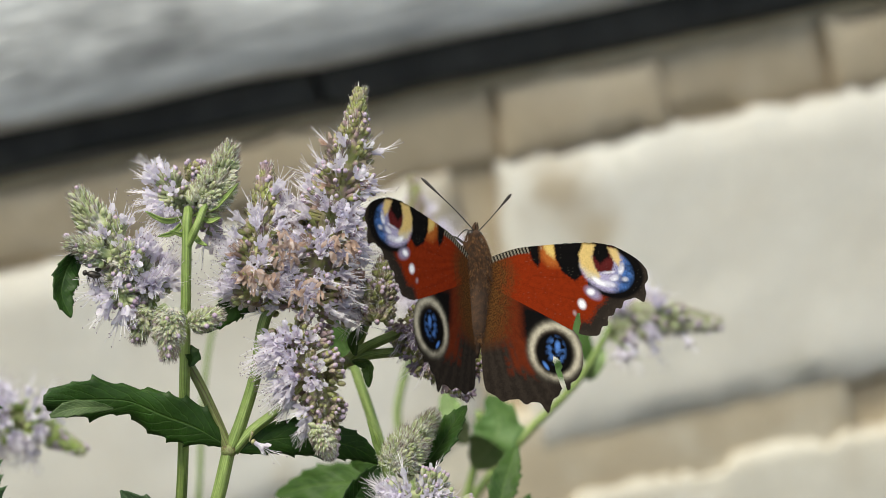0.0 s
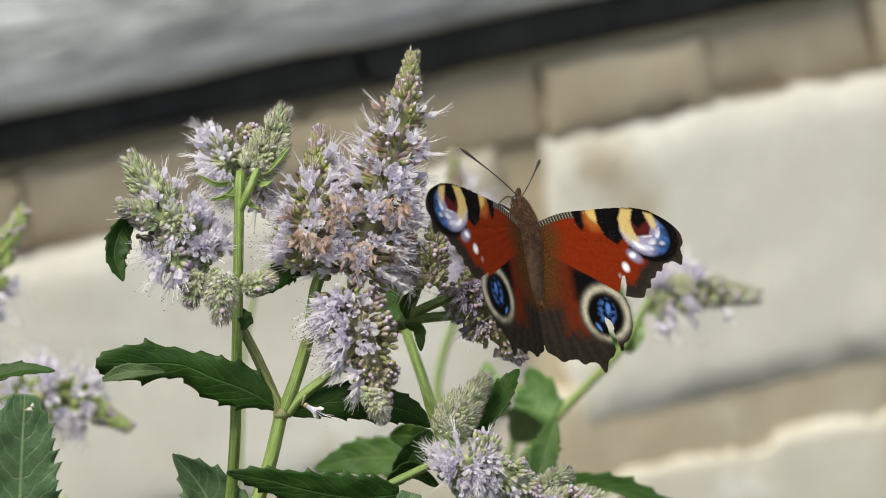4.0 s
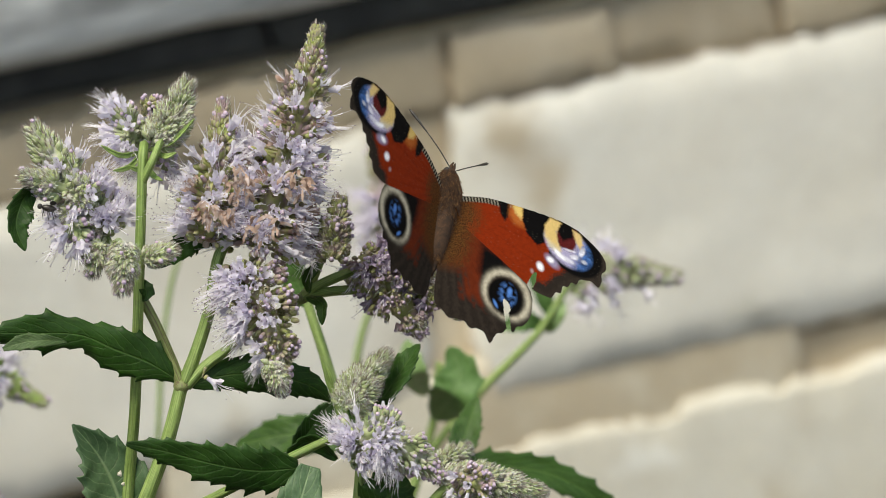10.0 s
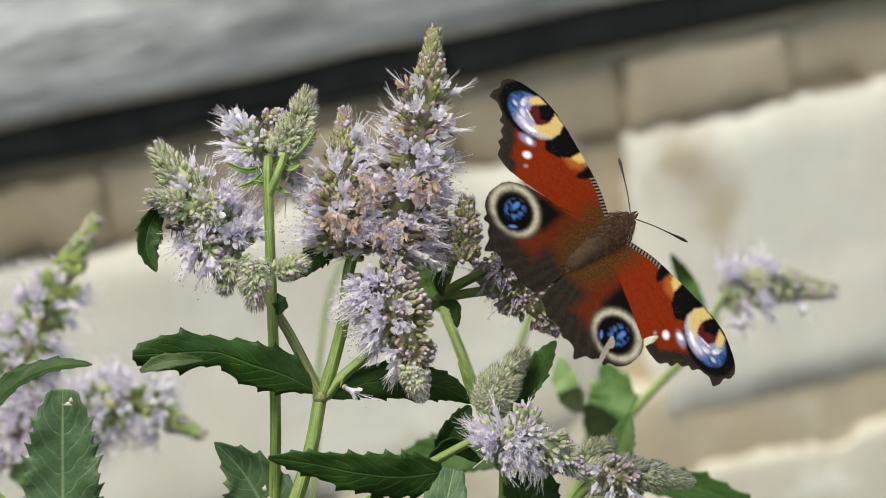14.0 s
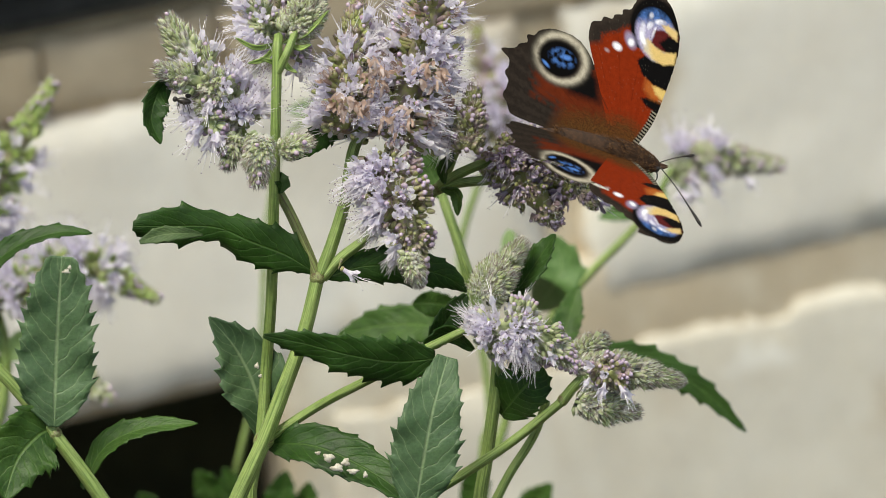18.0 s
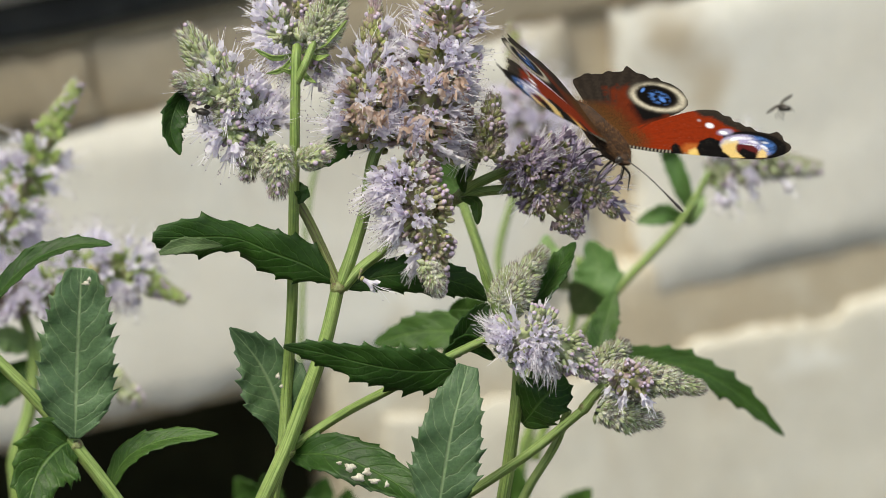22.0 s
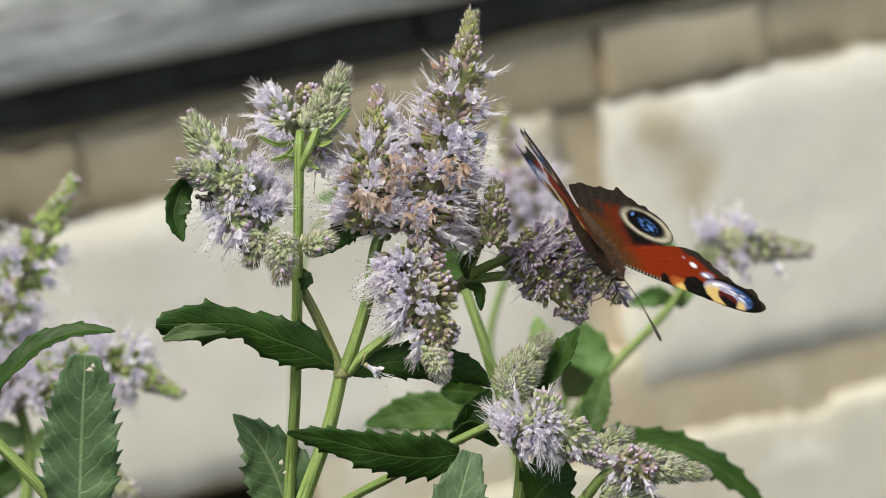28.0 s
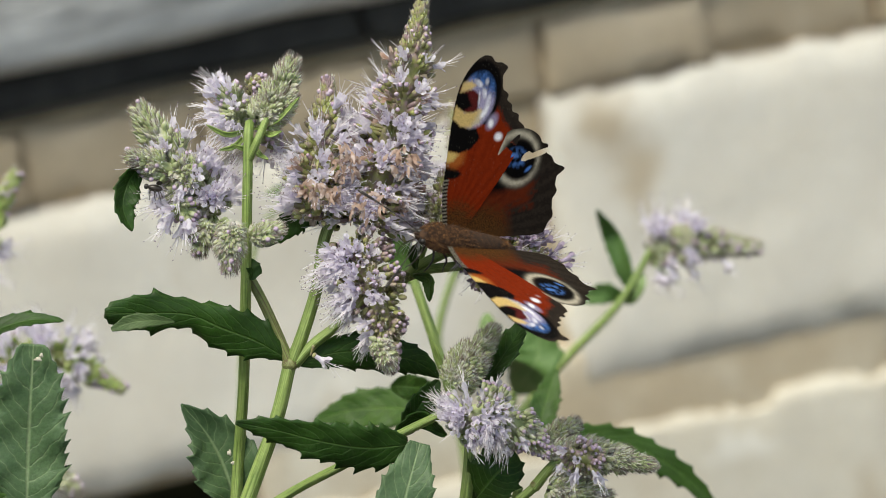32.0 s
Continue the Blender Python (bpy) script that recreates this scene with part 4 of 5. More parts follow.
rear.leaf([(780, 692, 70), (820, 692, 70), (870, 702, 70)], 50, LEAF_MID, fold=0.15, roll=-15, teeth=7)
rear.leaf([(1035, 770, 84), (1120, 779, 88), (1210, 797, 92), (1295, 844, 96), (1372, 916, 100)], 58, LEAF_MID, fold=0.1, roll=12, teeth=10, profile=(0.3, 0.8, 1.0, 1.0, 0.85, 0.55, 0.08), tooth=2.5, label="long toothed green leaf")
rear.leaf([(1040, 792, 84), (1048, 742, 86), (1060, 702, 88), (1073, 659, 90)], 54, LEAF_MID, fold=0.3, roll=10, teeth=8)
rear.leaf([(620, 345, 230), (590, 350, 228), (560, 352, 226)], 34, LEAF_PALE, fold=0.2, roll=0, teeth=5)
rear.stem([(470, 1000, 232), (512, 800, 232), (524, 560, 232), (555, 410, 232), (620, 345, 230)], 6, 4)

for x0, y0, x1, y1, wd in ((440, 1060, 400, 990, 60), (470, 1070, 450, 985, 50), (530, 1080, 560, 990, 60), (580, 1080, 600, 1010, 50), (330, 1090, 300, 1030, 60), (880, 1060, 900, 970, 60), (960, 1080, 1030, 1010, 60)):
    rear.leaf([(x0, y0, 177), ((x0 + x1) / 2 + 6, (y0 + y1) / 2, 175), (x1, y1, 173)], wd, LEAF_MID, fold=0.3, roll=10, teeth=6)
    rear.stem([(x0 + 3, y0 + 260, 181), (x0 + 2, y0 + 100, 179), (x0, y0, 177)], 6, 5)

# ---- plant beside ----
side_plant = Plant("mint_plant", at(10, 1000, 150), "flowering horse mint standing behind the front shoots")
side_plant.stem([(20, 1000, 150), (50, 880, 150), (55, 780, 150), (30, 690, 150)], 12, 10, ground=True)
side_plant.stem([(30, 700, 150), (5, 630, 150), (20, 550, 150)], 9, 8)
side_plant.spike([(-25, 640, 150), (10, 545, 150), (55, 455, 150), (95, 385, 150), (132, 318, 150)], (62, 66, 52, 42, 32, 16), (0.9, 0.9, 0.6, 0.2, 0.0, 0.0, 0.0), 260, calyx=CALYX_FRESH, buds=0.08, label="tall lilac flower spike with a green tip", singles=60)
side_plant.spike([(60, 700, 148), (130, 650, 146), (200, 635, 146), (260, 660, 146), (318, 690, 146)], (52, 58, 48, 32, 12), (0.9, 0.8, 0.35, 0.0, 0.0), 230, calyx=CALYX_FRESH, buds=0.1, label="lilac flower spike hanging outward", singles=40)
side_plant.spike([(20, 720, 148), (10, 690, 148), (-30, 700, 148)], (44, 50, 40), (0.9, 0.8), 90, label="round head of lilac flowers")
side_plant.spike([(190, 820, 146), (215, 850, 146), (242, 872, 146)], (24, 26, 10), (0.0, 0.0), 60, calyx=CALYX_PALE, label="closed downy green bud")
side_plant.leaf([(50, 800, 152), (20, 830, 152), (-30, 860, 152), (-80, 880, 152)], 70, LEAF_MID, fold=0.3, roll=10, teeth=7)
side_plant.leaf([(60, 800, 150), (90, 770, 148), (110, 750, 148)], 50, LEAF_PALE, fold=0.3, roll=10, teeth=5)
side_plant.leaf([(45, 780, 150), (10, 760, 148), (-20, 765, 148)], 56, LEAF_PALE, fold=0.3, roll=10, teeth=5)
side_plant.stem([(65, 940, 150), (140, 880, 148), (195, 820, 146)], 6, 5)


# ---- butterfly ----
def wing_surface():
    m, n, l, b = material("scaled wing, upper side", 0.75)
    c = n.new("ShaderNodeVertexColor")
    c.layer_name = "pattern"
    f = noise_out(n, l, 5200, 2)
    col = mix(n, l, 0.45, c.outputs[0], ramp(n, l, f, ((0.3, (0.6,) * 3), (0.7, (1.35,) * 3))), "MULTIPLY")
    l.new(col, b.inputs["Base Color"])
    b.inputs["Specular IOR Level"].default_value = 0.05
    bump(n, l, b, f, 0.25, 0.0001)
    return m


WING_TOP = wing_surface()
WING_UNDER = two_tone("dark wing underside", ((0.3, (0.012, 0.010, 0.009)), (0.7, (0.05, 0.04, 0.032))), 1500, 0.7, fine=5000)
FUR = two_tone("brown fur", ((0.3, (0.012, 0.006, 0.003)), (0.5, (0.080, 0.034, 0.012)), (0.7, (0.24, 0.110, 0.036))), 1300, 0.9, island=0.9)
BODY = two_tone("dark brown body", ((0.3, (0.022, 0.011, 0.006)), (0.7, (0.075, 0.034, 0.014))), 900, 0.9, fine=4000)
CHITIN = two_tone("black chitin", ((0.3, (0.012, 0.010, 0.009)), (0.7, (0.05, 0.04, 0.035))), 900, 0.35)

RED, DARKRED = np.array((0.178, 0.0175, 0.003)), np.array((0.072, 0.0115, 0.0035))
BLACK, BROWN = np.array((0.003, 0.0025, 0.0025)), np.array((0.021, 0.0155, 0.012))
GOLD, CREAM = np.array((0.105, 0.044, 0.012)), np.array((0.46, 0.41, 0.32))
YELLOW, MAROON = np.array((0.60, 0.42, 0.14)), np.array((0.075, 0.010, 0.010))
BLUE, VIOLET = np.array((0.042, 0.105, 0.29)), np.array((0.46, 0.41, 0.62))
WHITE = np.array((0.85, 0.83, 0.88))


def spot(x, y, cx, cy, rx, ry, turn=0.0, soft=0.25):
    a = radians(turn)
    u = ((x - cx) * math.cos(a) + (y - cy) * math.sin(a)) / rx
    v = (-(x - cx) * math.sin(a) + (y - cy) * math.cos(a)) / ry
    r = np.sqrt(u * u + v * v)
    return np.clip((1 + soft - r) / (2 * soft), 0, 1)[:, None]


def over(col, mask, c):
    return col * (1 - mask) + np.array(c) * mask


def grain(x, y, s, seed):
    return np.array([noise.noise(Vector((a * s, b * s, seed))) for a, b in zip(x, y)])


def patch(x, y, pts, soft=0.3):
    """How far inside the outline pts each point lies, from 0 to 1 with a soft edge, in millimetres."""
    d, within = np.full(len(x), 1e9), np.zeros(len(x), dtype=bool)
    for (ax, ay), (bx, by) in zip(pts, pts[1:] + pts[:1]):
        vx, vy = bx - ax, by - ay
        k = np.clip(((x - ax) * vx + (y - ay) * vy) / (vx * vx + vy * vy + 1e-12), 0, 1)
        d = np.minimum(d, np.hypot(x - ax - k * vx, y - ay - k * vy))
        within ^= ((ay > y) != (by > y)) & (x < (bx - ax) * (y - ay) / (by - ay + 1e-12) + ax)
    return np.clip(0.5 + np.where(within, d, -d) / (2 * soft), 0, 1)[:, None]


def fore_colours(x, y, edge):
    g, g2, g3 = grain(x, y, 1.2, 1.0), grain(x, y, 5.0, 5.0), grain(x, y, 2.6, 9.0)
    wx, wy = x + 0.25 * g3, y + 0.25 * grain(x, y, 2.2, 4.0)
    col = np.tile(RED, (len(x), 1)) * (1 + 0.16 * g + 0.10 * g2)[:, None]
    base = np.clip((8.6 + 1.5 * g + 1.6 * g2 - np.hypot(x, (y + 1.5) * 1.1)) / 3.5, 0, 1)[:, None]
    col = over(col, base * 0.9, GOLD)
    col = over(col, base * np.clip(0.3 + 2.2 * g2, 0, 0.75)[:, None], BLACK)
    veins = np.abs(np.sin(np.arctan2(y + 1.0, x) * 15 + 0.3)) < 0.07
    col = col * (1 - 0.16 * veins * (x > 8))[:, None]
    # brown outer margin, paler towards its edge
    rim = np.clip((3.3 + 0.7 * g3 - edge) / 1.1, 0, 1) * np.clip((x - 0.55 * y - 25.3) / 1.6, 0, 1)
    col = over(col, rim[:, None], BROWN * (1 + 0.5 * g2 + 0.5 * np.clip(1.2 - edge, 0, 1))[:, None])
    # black costa with cream ticks
    top = np.interp(x, (0, 4.5, 8.5, 15.2, 21, 25.5, 29.3, 32.9), (0.6, 2.6, 4.0, 5.1, 5.9, 6.2, 5.6, 3.9))
    costa = np.clip((y - (top - 0.95 - 0.4 * (x < 11))) / 0.3, 0, 1)[:, None] * (x > 2.0)[:, None]
    col = over(col, costa, BLACK)
    tick = costa[:, 0] * (np.sin(x * 8.6 + y * 3.0) > 0.15) * (x > 2.5) * (x < 13.5)
    col = over(col, tick[:, None] * 0.8, CREAM * 0.62)
    # bars on the costa
    col = over(col, patch(wx, wy, [(10.6, 4.6), (13.0, 5.2), (13.2, 2.6), (12.6, 0.4), (11.3, 1.6)], 0.25), BLACK)
    col = over(col, patch(wx, wy, [(13.2, 5.2), (16.0, 5.6), (16.6, 3.0), (16.8, 0.8), (14.6, 0.8), (13.2, 2.4)], 0.7) * 0.65, YELLOW * np.array((0.72, 0.32, 0.2)))
    col = over(col, patch(wx, wy, [(13.6, 5.2), (15.9, 5.5), (16.2, 3.6), (15.9, 2.4), (14.5, 3.2)], 0.4), YELLOW * (1 + 0.15 * g2)[:, None])
    col = over(col, patch(wx, wy, [(15.9, 5.9), (22.2, 6.6), (21.2, 3.2), (21.6, -0.4), (20.0, -1.8), (17.4, -0.2), (16.2, 2.4)], 0.18), BLACK)
    # eye: black ground, violet and blue field, yellow crescent, maroon heart
    col = over(col, spot(x, y, 27.6, 1.0, 7.0, 5.6, -14, 0.05) * (x > 22.6)[:, None], BLACK)
    field = np.clip((x - 0.25 * y - 27.9) / 2.4 + 0.5 * g3, 0, 1)[:, None]
    streak = np.sin(np.arctan2(y - 5.0, x - 17.0) * 34 + 2.0 * g)
    tint = VIOLET * 0.85 * (1 - field) + BLUE * (1.0 + 0.6 * g2 + 0.35 * streak)[:, None] * field
    col = over(col, spot(x, y, 26.8, 1.0, 5.6, 4.3, -16, 0.08) * np.clip(0.9 + 0.35 * g3 - 0.45 * (g2 > 0.28), 0.2, 1)[:, None], tint)
    col = over(col, patch(wx, wy, [(23.6, 2.2), (24.8, 0.2), (26.2, 0.6), (27.6, 0.2), (28.4, 2.0), (28.2, 5.8), (24.0, 6.0)], 0.3), MAROON * (1.1 + 0.4 * g2)[:, None])
    col = over(col, patch(wx, wy, [(24.0, 3.6), (25.4, 1.9), (26.6, 3.0), (27.4, 3.4), (27.6, 6.2), (24.2, 6.3)], 0.3), BLACK)
    col = over(col, patch(wx, wy, [(22.0, 5.9), (24.6, 5.8), (23.8, 3.4), (24.2, 1.4), (25.4, -0.4), (24.6, -1.2), (22.8, -0.6), (21.4, 1.0), (21.0, 3.4)], 0.25), YELLOW * np.array((1.0, 1.0, 1.15)) * (1 + 0.22 * g2)[:, None])
    col = over(col, patch(wx, wy, [(21.2, 1.4), (22.6, -0.9), (25.2, -1.4), (25.0, -0.2), (23.0, 0.4)], 0.5) * 0.8, CREAM * 1.15)
    col = over(col, patch(wx, wy, [(27.2, 5.5), (29.2, 5.2), (29.9, 3.2), (29.4, 1.9), (28.4, 2.9)], 0.3), YELLOW * np.array((1.0, 1.02, 1.3)))
    for cx, cy, rx, ry, tn in ((26.2, -1.8, 1.9, 0.55, -6), (24.6, -1.3, 1.0, 0.5, -24), (28.4, -0.5, 0.9, 0.5, 20), (29.9, 1.4, 0.5, 1.0, -20), (27.2, 0.5, 1.2, 0.22, 10), (30.6, -0.6, 0.6, 0.4, 0)):
        col = over(col, spot(x, y, cx, cy, rx, ry, tn, 0.5) * np.clip(0.8 + 0.3 * streak, 0, 1)[:, None], WHITE)
    col = over(col, spot(x, y, 23.6, -3.9, 1.75, 1.05, -30, 0.35) * 0.9, VIOLET * 0.6)
    col = over(col, spot(x, y, 23.2, -3.7, 0.75, 0.6, 0, 0.45), WHITE)
    col = over(col, spot(x, y, 21.2, -6.3, 0.75, 0.95, 20, 0.4), WHITE * 0.95)
    col = over(col, spot(x, y, 19.6, -8.2, 0.35, 0.5, 20, 0.6) * 0.35, WHITE * 0.7)
    # rubbed scales
    worn = (grain(x * 1.0, y * 3.0, 2.0, 21.0) > 0.56) & (x > 9)
    return over(col, worn[:, None] * 0.12, CREAM * 0.6)


def hind_colours(x, y, edge):
    g, g2, g3 = grain(x, y, 1.2, 2.0), grain(x, y, 5.0, 7.0), grain(x, y, 2.2, 12.0)
    wx, wy = x + 0.3 * g3, y + 0.3 * grain(x, y, 2.4, 14.0)
    col = np.tile(DARKRED * 1.35, (len(x), 1)) * (1 + 0.18 * g + 0.12 * g2)[:, None]
    veins = np.abs(np.sin(np.arctan2(y + 2.0, x) * 13)) < 0.08
    col = col * (1 - 0.22 * veins * (np.hypot(x, y) > 9))[:, None]
    base = np.clip((7.6 + 1.5 * g + 2.0 * g2 - np.hypot(x * 1.05, (y + 6.0) * 0.52)) / 3.2, 0, 1)[:, None]
    col = over(col, base * 0.95, GOLD)
    col = over(col, base * np.clip(0.3 + 2.2 * g2, 0, 0.75)[:, None], BLACK)
    fold = np.clip((2.6 - x + 0.8 * g) / 1.5, 0, 1) * np.clip((-y - 9) / 4, 0, 1)
    col = over(col, 0.7 * fold[:, None], GOLD * 0.5 + BROWN * 0.4)
    # broad brown margin, streaked across
    stripes = np.sin(np.arctan2(y + 2.0, x) * 60 + 3 * g)
    rim = np.clip((7.0 + 1.1 * g + 0.5 * stripes - edge) / 2.4, 0, 1)[:, None] * np.clip((-14.5 - y + 0.25 * x) / 3, 0, 1)[:, None]
    col = over(col, rim, BROWN * (1 + 0.45 * g2 + 0.22 * stripes)[:, None])
    col = over(col, np.clip((2.2 - edge) / 1.0, 0, 1)[:, None] * ((x > 15) & (y < -9))[:, None], BROWN * 0.8)
    # eye: cream ring round a black disc with blue scales
    col = over(col, patch(wx, wy, [(8.6, -7.0), (13.0, -8.0), (15.4, -10.2), (11.6, -13.0), (10.4, -16.0), (8.6, -13.2)], 0.9), BLACK)
    low = np.clip((-18.2 - y - 0.2 * (x - 15)) / 3.0, 0, 1)
    r = np.hypot(x - 15.1, (y + 16.1) / 1.07)
    col = over(col, np.clip((6.4 - r) / 0.8, 0, 1)[:, None] * 0.8, BROWN * 0.7)
    ring = np.exp(-((r - 4.75 + 0.15 * g) / 0.72) ** 2)
    col = over(col, (ring * np.clip(1.0 + 0.25 * g - 0.45 * low + 0.12 * stripes, 0.15, 1))[:, None], CREAM * (0.95 + 0.15 * g2)[:, None])
    col = over(col, spot(x, y, 14.8, -16.5, 3.8, 4.2, 0, 0.12), BLACK * 0.7)
    col = over(col, spot(x, y, 15.2, -15.9, 1.9, 2.6, 0, 0.25) * np.clip(0.40 + 2.0 * grain(x, y, 0.9, 31.0) + 0.5 * g3, 0, 0.95)[:, None], BLUE * (1.15 + 0.6 * g2)[:, None])
    col = over(col, spot(x, y, 13.0, -19.0, 0.32, 0.9, 35, 0.4), BLUE * 1.7)
    return over(col, spot(x, y, 15.6, -15.0, 0.5, 0.9, 0, 0.5) * 0.8, BLUE * 2.2)


def wing(name, outline, colours, bites, side, lift, parent):
    """A wing as a fine cut sheet; side is 1 or -1. The outline runs round the wing, in millimetres."""
    poly = curve_through(list(outline) + [outline[0]], 620)[:, :2]
    rg = np.random.default_rng(3 + len(outline))
    nrm = np.gradient(poly, axis=0)
    nrm = np.stack([nrm[:, 1], -nrm[:, 0]], 1)
    nrm /= np.linalg.norm(nrm, axis=1)[:, None] + 1e-9
    wob = np.array([noise.noise(Vector((p[0] * 0.9, p[1] * 0.9, 3.0))) for p in poly])
    far = np.clip((np.hypot(poly[:, 0], poly[:, 1]) - 14) / 6, 0, 1)
    poly = poly + nrm * (wob * 0.12 * far)[:, None]
    step = 0.17
    lo, hi = poly.min(0) - step, poly.max(0) + step
    nx, ny = int((hi[0] - lo[0]) / step) + 1, int((hi[1] - lo[1]) / step) + 1
    gx, gy = np.meshgrid(lo[0] + np.arange(nx) * step, lo[1] + np.arange(ny) * step, indexing="ij")

    def inside(px, py):
        r = np.zeros(px.shape, dtype=bool)
        for (ax, ay), (bx, by) in zip(poly[:-1], poly[1:]):
            c = ((ay > py) != (by > py)) & (px < (bx - ax) * (py - ay) / (by - ay + 1e-12) + ax)
            r ^= c
        return r

    cin = inside(gx[:-1, :-1] + step / 2, gy[:-1, :-1] + step / 2)
    for cx, cy, rx, ry, turn in bites:
        a = radians(turn)
        dx, dy = gx[:-1, :-1] + step / 2 - cx, gy[:-1, :-1] + step / 2 - cy
        cin &= ((dx * math.cos(a) + dy * math.sin(a)) / rx) ** 2 + ((-dx * math.sin(a) + dy * math.cos(a)) / ry) ** 2 > 1
    ids = -np.ones((nx, ny), dtype=int)
    ii, jj = np.nonzero(cin)
    used = np.zeros((nx, ny), dtype=bool)
    count = np.zeros((nx, ny), dtype=int)
    for di in (0, 1):
        for dj in (0, 1):
            used[ii + di, jj + dj] = True
            np.add.at(count, (ii + di, jj + dj), 1)
    ids[used] = np.arange(used.sum())
    x, y = gx[used], gy[used]
    d = np.full(len(x), 1e9)
    near = np.zeros((len(x), 2))
    for (ax, ay), (bx, by) in zip(poly[:-1], poly[1:]):
        vx, vy = bx - ax, by - ay
        k = np.clip(((x - ax) * vx + (y - ay) * vy) / (vx * vx + vy * vy + 1e-12), 0, 1)
        qx, qy = ax + k * vx, ay + k * vy
        e = np.hypot(x - qx, y - qy)
        m = e < d
        d[m], near[m, 0], near[m, 1] = e[m], qx[m], qy[m]
    rim = (count[used] < 4) & (d < step * 1.3)
    x, y = np.where(rim, near[:, 0], x), np.where(rim, near[:, 1], y)
    col = np.clip(colours(x, y, d), 0.0015, 0.9)
    rays = np.arctan2(y - 1.0, x)
    z = lift + 0.9 * np.sin(np.clip(x / 31, 0, 1) * 3.0) * 0.6 + 0.018 * np.sin(rays * 46) * np.clip(x / 8, 0, 1)
    top = np.stack([side * x, y, z], 1) / 1000
    low = top - np.array((0, 0, 0.00002))
    q = np.stack([ids[ii, jj], ids[ii + 1, jj], ids[ii + 1, jj + 1], ids[ii, jj + 1]], 1)
    if side < 0:
        q = q[:, ::-1]
    n = len(x)
    faces = np.concatenate([q, q[:, ::-1] + n])
    ob = mesh_of(name, np.concatenate([top, low]), faces, [WING_TOP, WING_UNDER], parent, mat_index=[0] * len(q) + [1] * len(q), colours=np.concatenate([col, col]))
    return ob


def rod(pts, radii, n=16, sides=7):
    c = curve_through([np.array(p) / 1000 for p in pts], n)
    r = np.interp(np.linspace(0, 1, n + 1), np.linspace(0, 1, len(radii)), radii) / 1000
    t = np.gradient(c, axis=0)
    t /= np.linalg.norm(t, axis=1)[:, None] + 1e-12
    ref = np.array((0.3, 0.2, 0.93))
    s = np.cross(t, ref)
    s /= np.linalg.norm(s, axis=1)[:, None] + 1e-12
    o = np.cross(s, t)
    v = [c[i] + (s[i] * math.cos(2 * math.pi * j / sides) + o[i] * math.sin(2 * math.pi * j / sides)) * r[i] for i in range(n + 1) for j in range(sides)]
    f = [(i * sides + j, i * sides + (j + 1) % sides, (i + 1) * sides + (j + 1) % sides, (i + 1) * sides + j) for i in range(n) for j in range(sides)]
    f += [tuple(range(sides))[::-1], tuple(n * sides + j for j in range(sides))]
    return v, f


butterfly = tagged(new("butterfly"), "red-brown butterfly with blue eye spots and torn wing edges, feeding", "butterfly")
FORE = [(1.0, 1.0), (4.5, 2.6), (8.5, 4.0), (15.2, 5.1), (21.0, 5.9), (25.5, 6.2), (29.3, 5.6), (32.9, 3.9), (35.0, 1.9), (35.5, 0.0), (34.7, -1.5), (34.9, -3.2), (34.3, -4.9), (32.7, -4.2), (31.2, -4.6), (30.1, -5.2), (29.4, -6.5), (28.4, -6.6), (27.7, -8.0), (26.6, -8.4), (26.3, -10.2), (25.3, -10.5), (24.5, -12.1), (22.9, -12.5), (21.3, -12.4), (20.0, -12.1), (17.0, -10.8), (13.4, -9.1), (9.0, -7.0), (4.0, -4.5), (1.0, -2.0)]
HIND = [(0.8, -0.5), (7.0, -4.0), (13.0, -7.6), (17.8, -10.4), (20.1, -13.0), (20.8, -16.0), (20.5, -19.0), (19.2, -21.4), (18.0, -22.2), (17.6, -23.6), (16.2, -23.4), (15.2, -25.0), (14.1, -25.6), (13.0, -28.4), (11.5, -26.6), (9.8, -26.3), (8.6, -26.9), (7.0, -25.9), (5.4, -26.1), (3.9, -26.5), (2.2, -25.3), (0.6, -24.4), (0.1, -18.0), (0.2, -8.0)]
hinges, fore_wings, hind_wings = {}, {}, {}
for side, word in ((-1, "left"), (1, "right")):
    hinge = new("wing_pair")
    hinge.parent = butterfly
    hinges[side] = hinge
    bites = [(19.8, -10.9, 0.7, 2.9, -14)] if side > 0 else []
    fore_wings[side] = wing("fore_wing", FORE, fore_colours, bites, side, 0.04, hinge)
    bites = [(15.9, -21.2, 0.55, 4.4, 16), (15.4, -18.4, 0.75, 1.3, 30)] if side > 0 else []
    hind_wings[side] = wing("hind_wing", HIND, hind_colours, bites, side, 0.0, hinge)

v, f = ball(0, 1.2, -0.7, 2.7, 4.6, 2.1)
thorax = mesh_of("thorax", v, f, BODY, butterfly)
v, f = rod([(0, -1, -0.8), (0, -6, -0.9), (0, -12, -1.1), (0, -17.8, -1.5)], (2.2, 2.4, 2.0, 0.7), 18, 14)
mesh_of("abdomen", v, f, BODY, butterfly)
v, f = ball(0, 5.9, -0.5, 1.35, 1.3, 1.25)
head = mesh_of("head", v, f, BODY, butterfly)
for sx in (-1, 1):
    v, f = ball(1.0 * sx, 6.4, -0.5, 0.65, 0.7, 0.75, 12, 8)
    mesh_of("eye", v, f, CHITIN, head)
    v, f = rod([(0.5 * sx, 6.9, 0.0), (3.8 * sx, 10.2, -0.6), (7.6 * sx, 14.0, -1.9), (9.4 * sx, 15.8, -2.6), (10.3 * sx, 16.7, -3.0)], (0.12, 0.11, 0.11, 0.26, 0.34, 0.14), 30, 7)
    mesh_of("antenna", v, f, CHITIN, head)
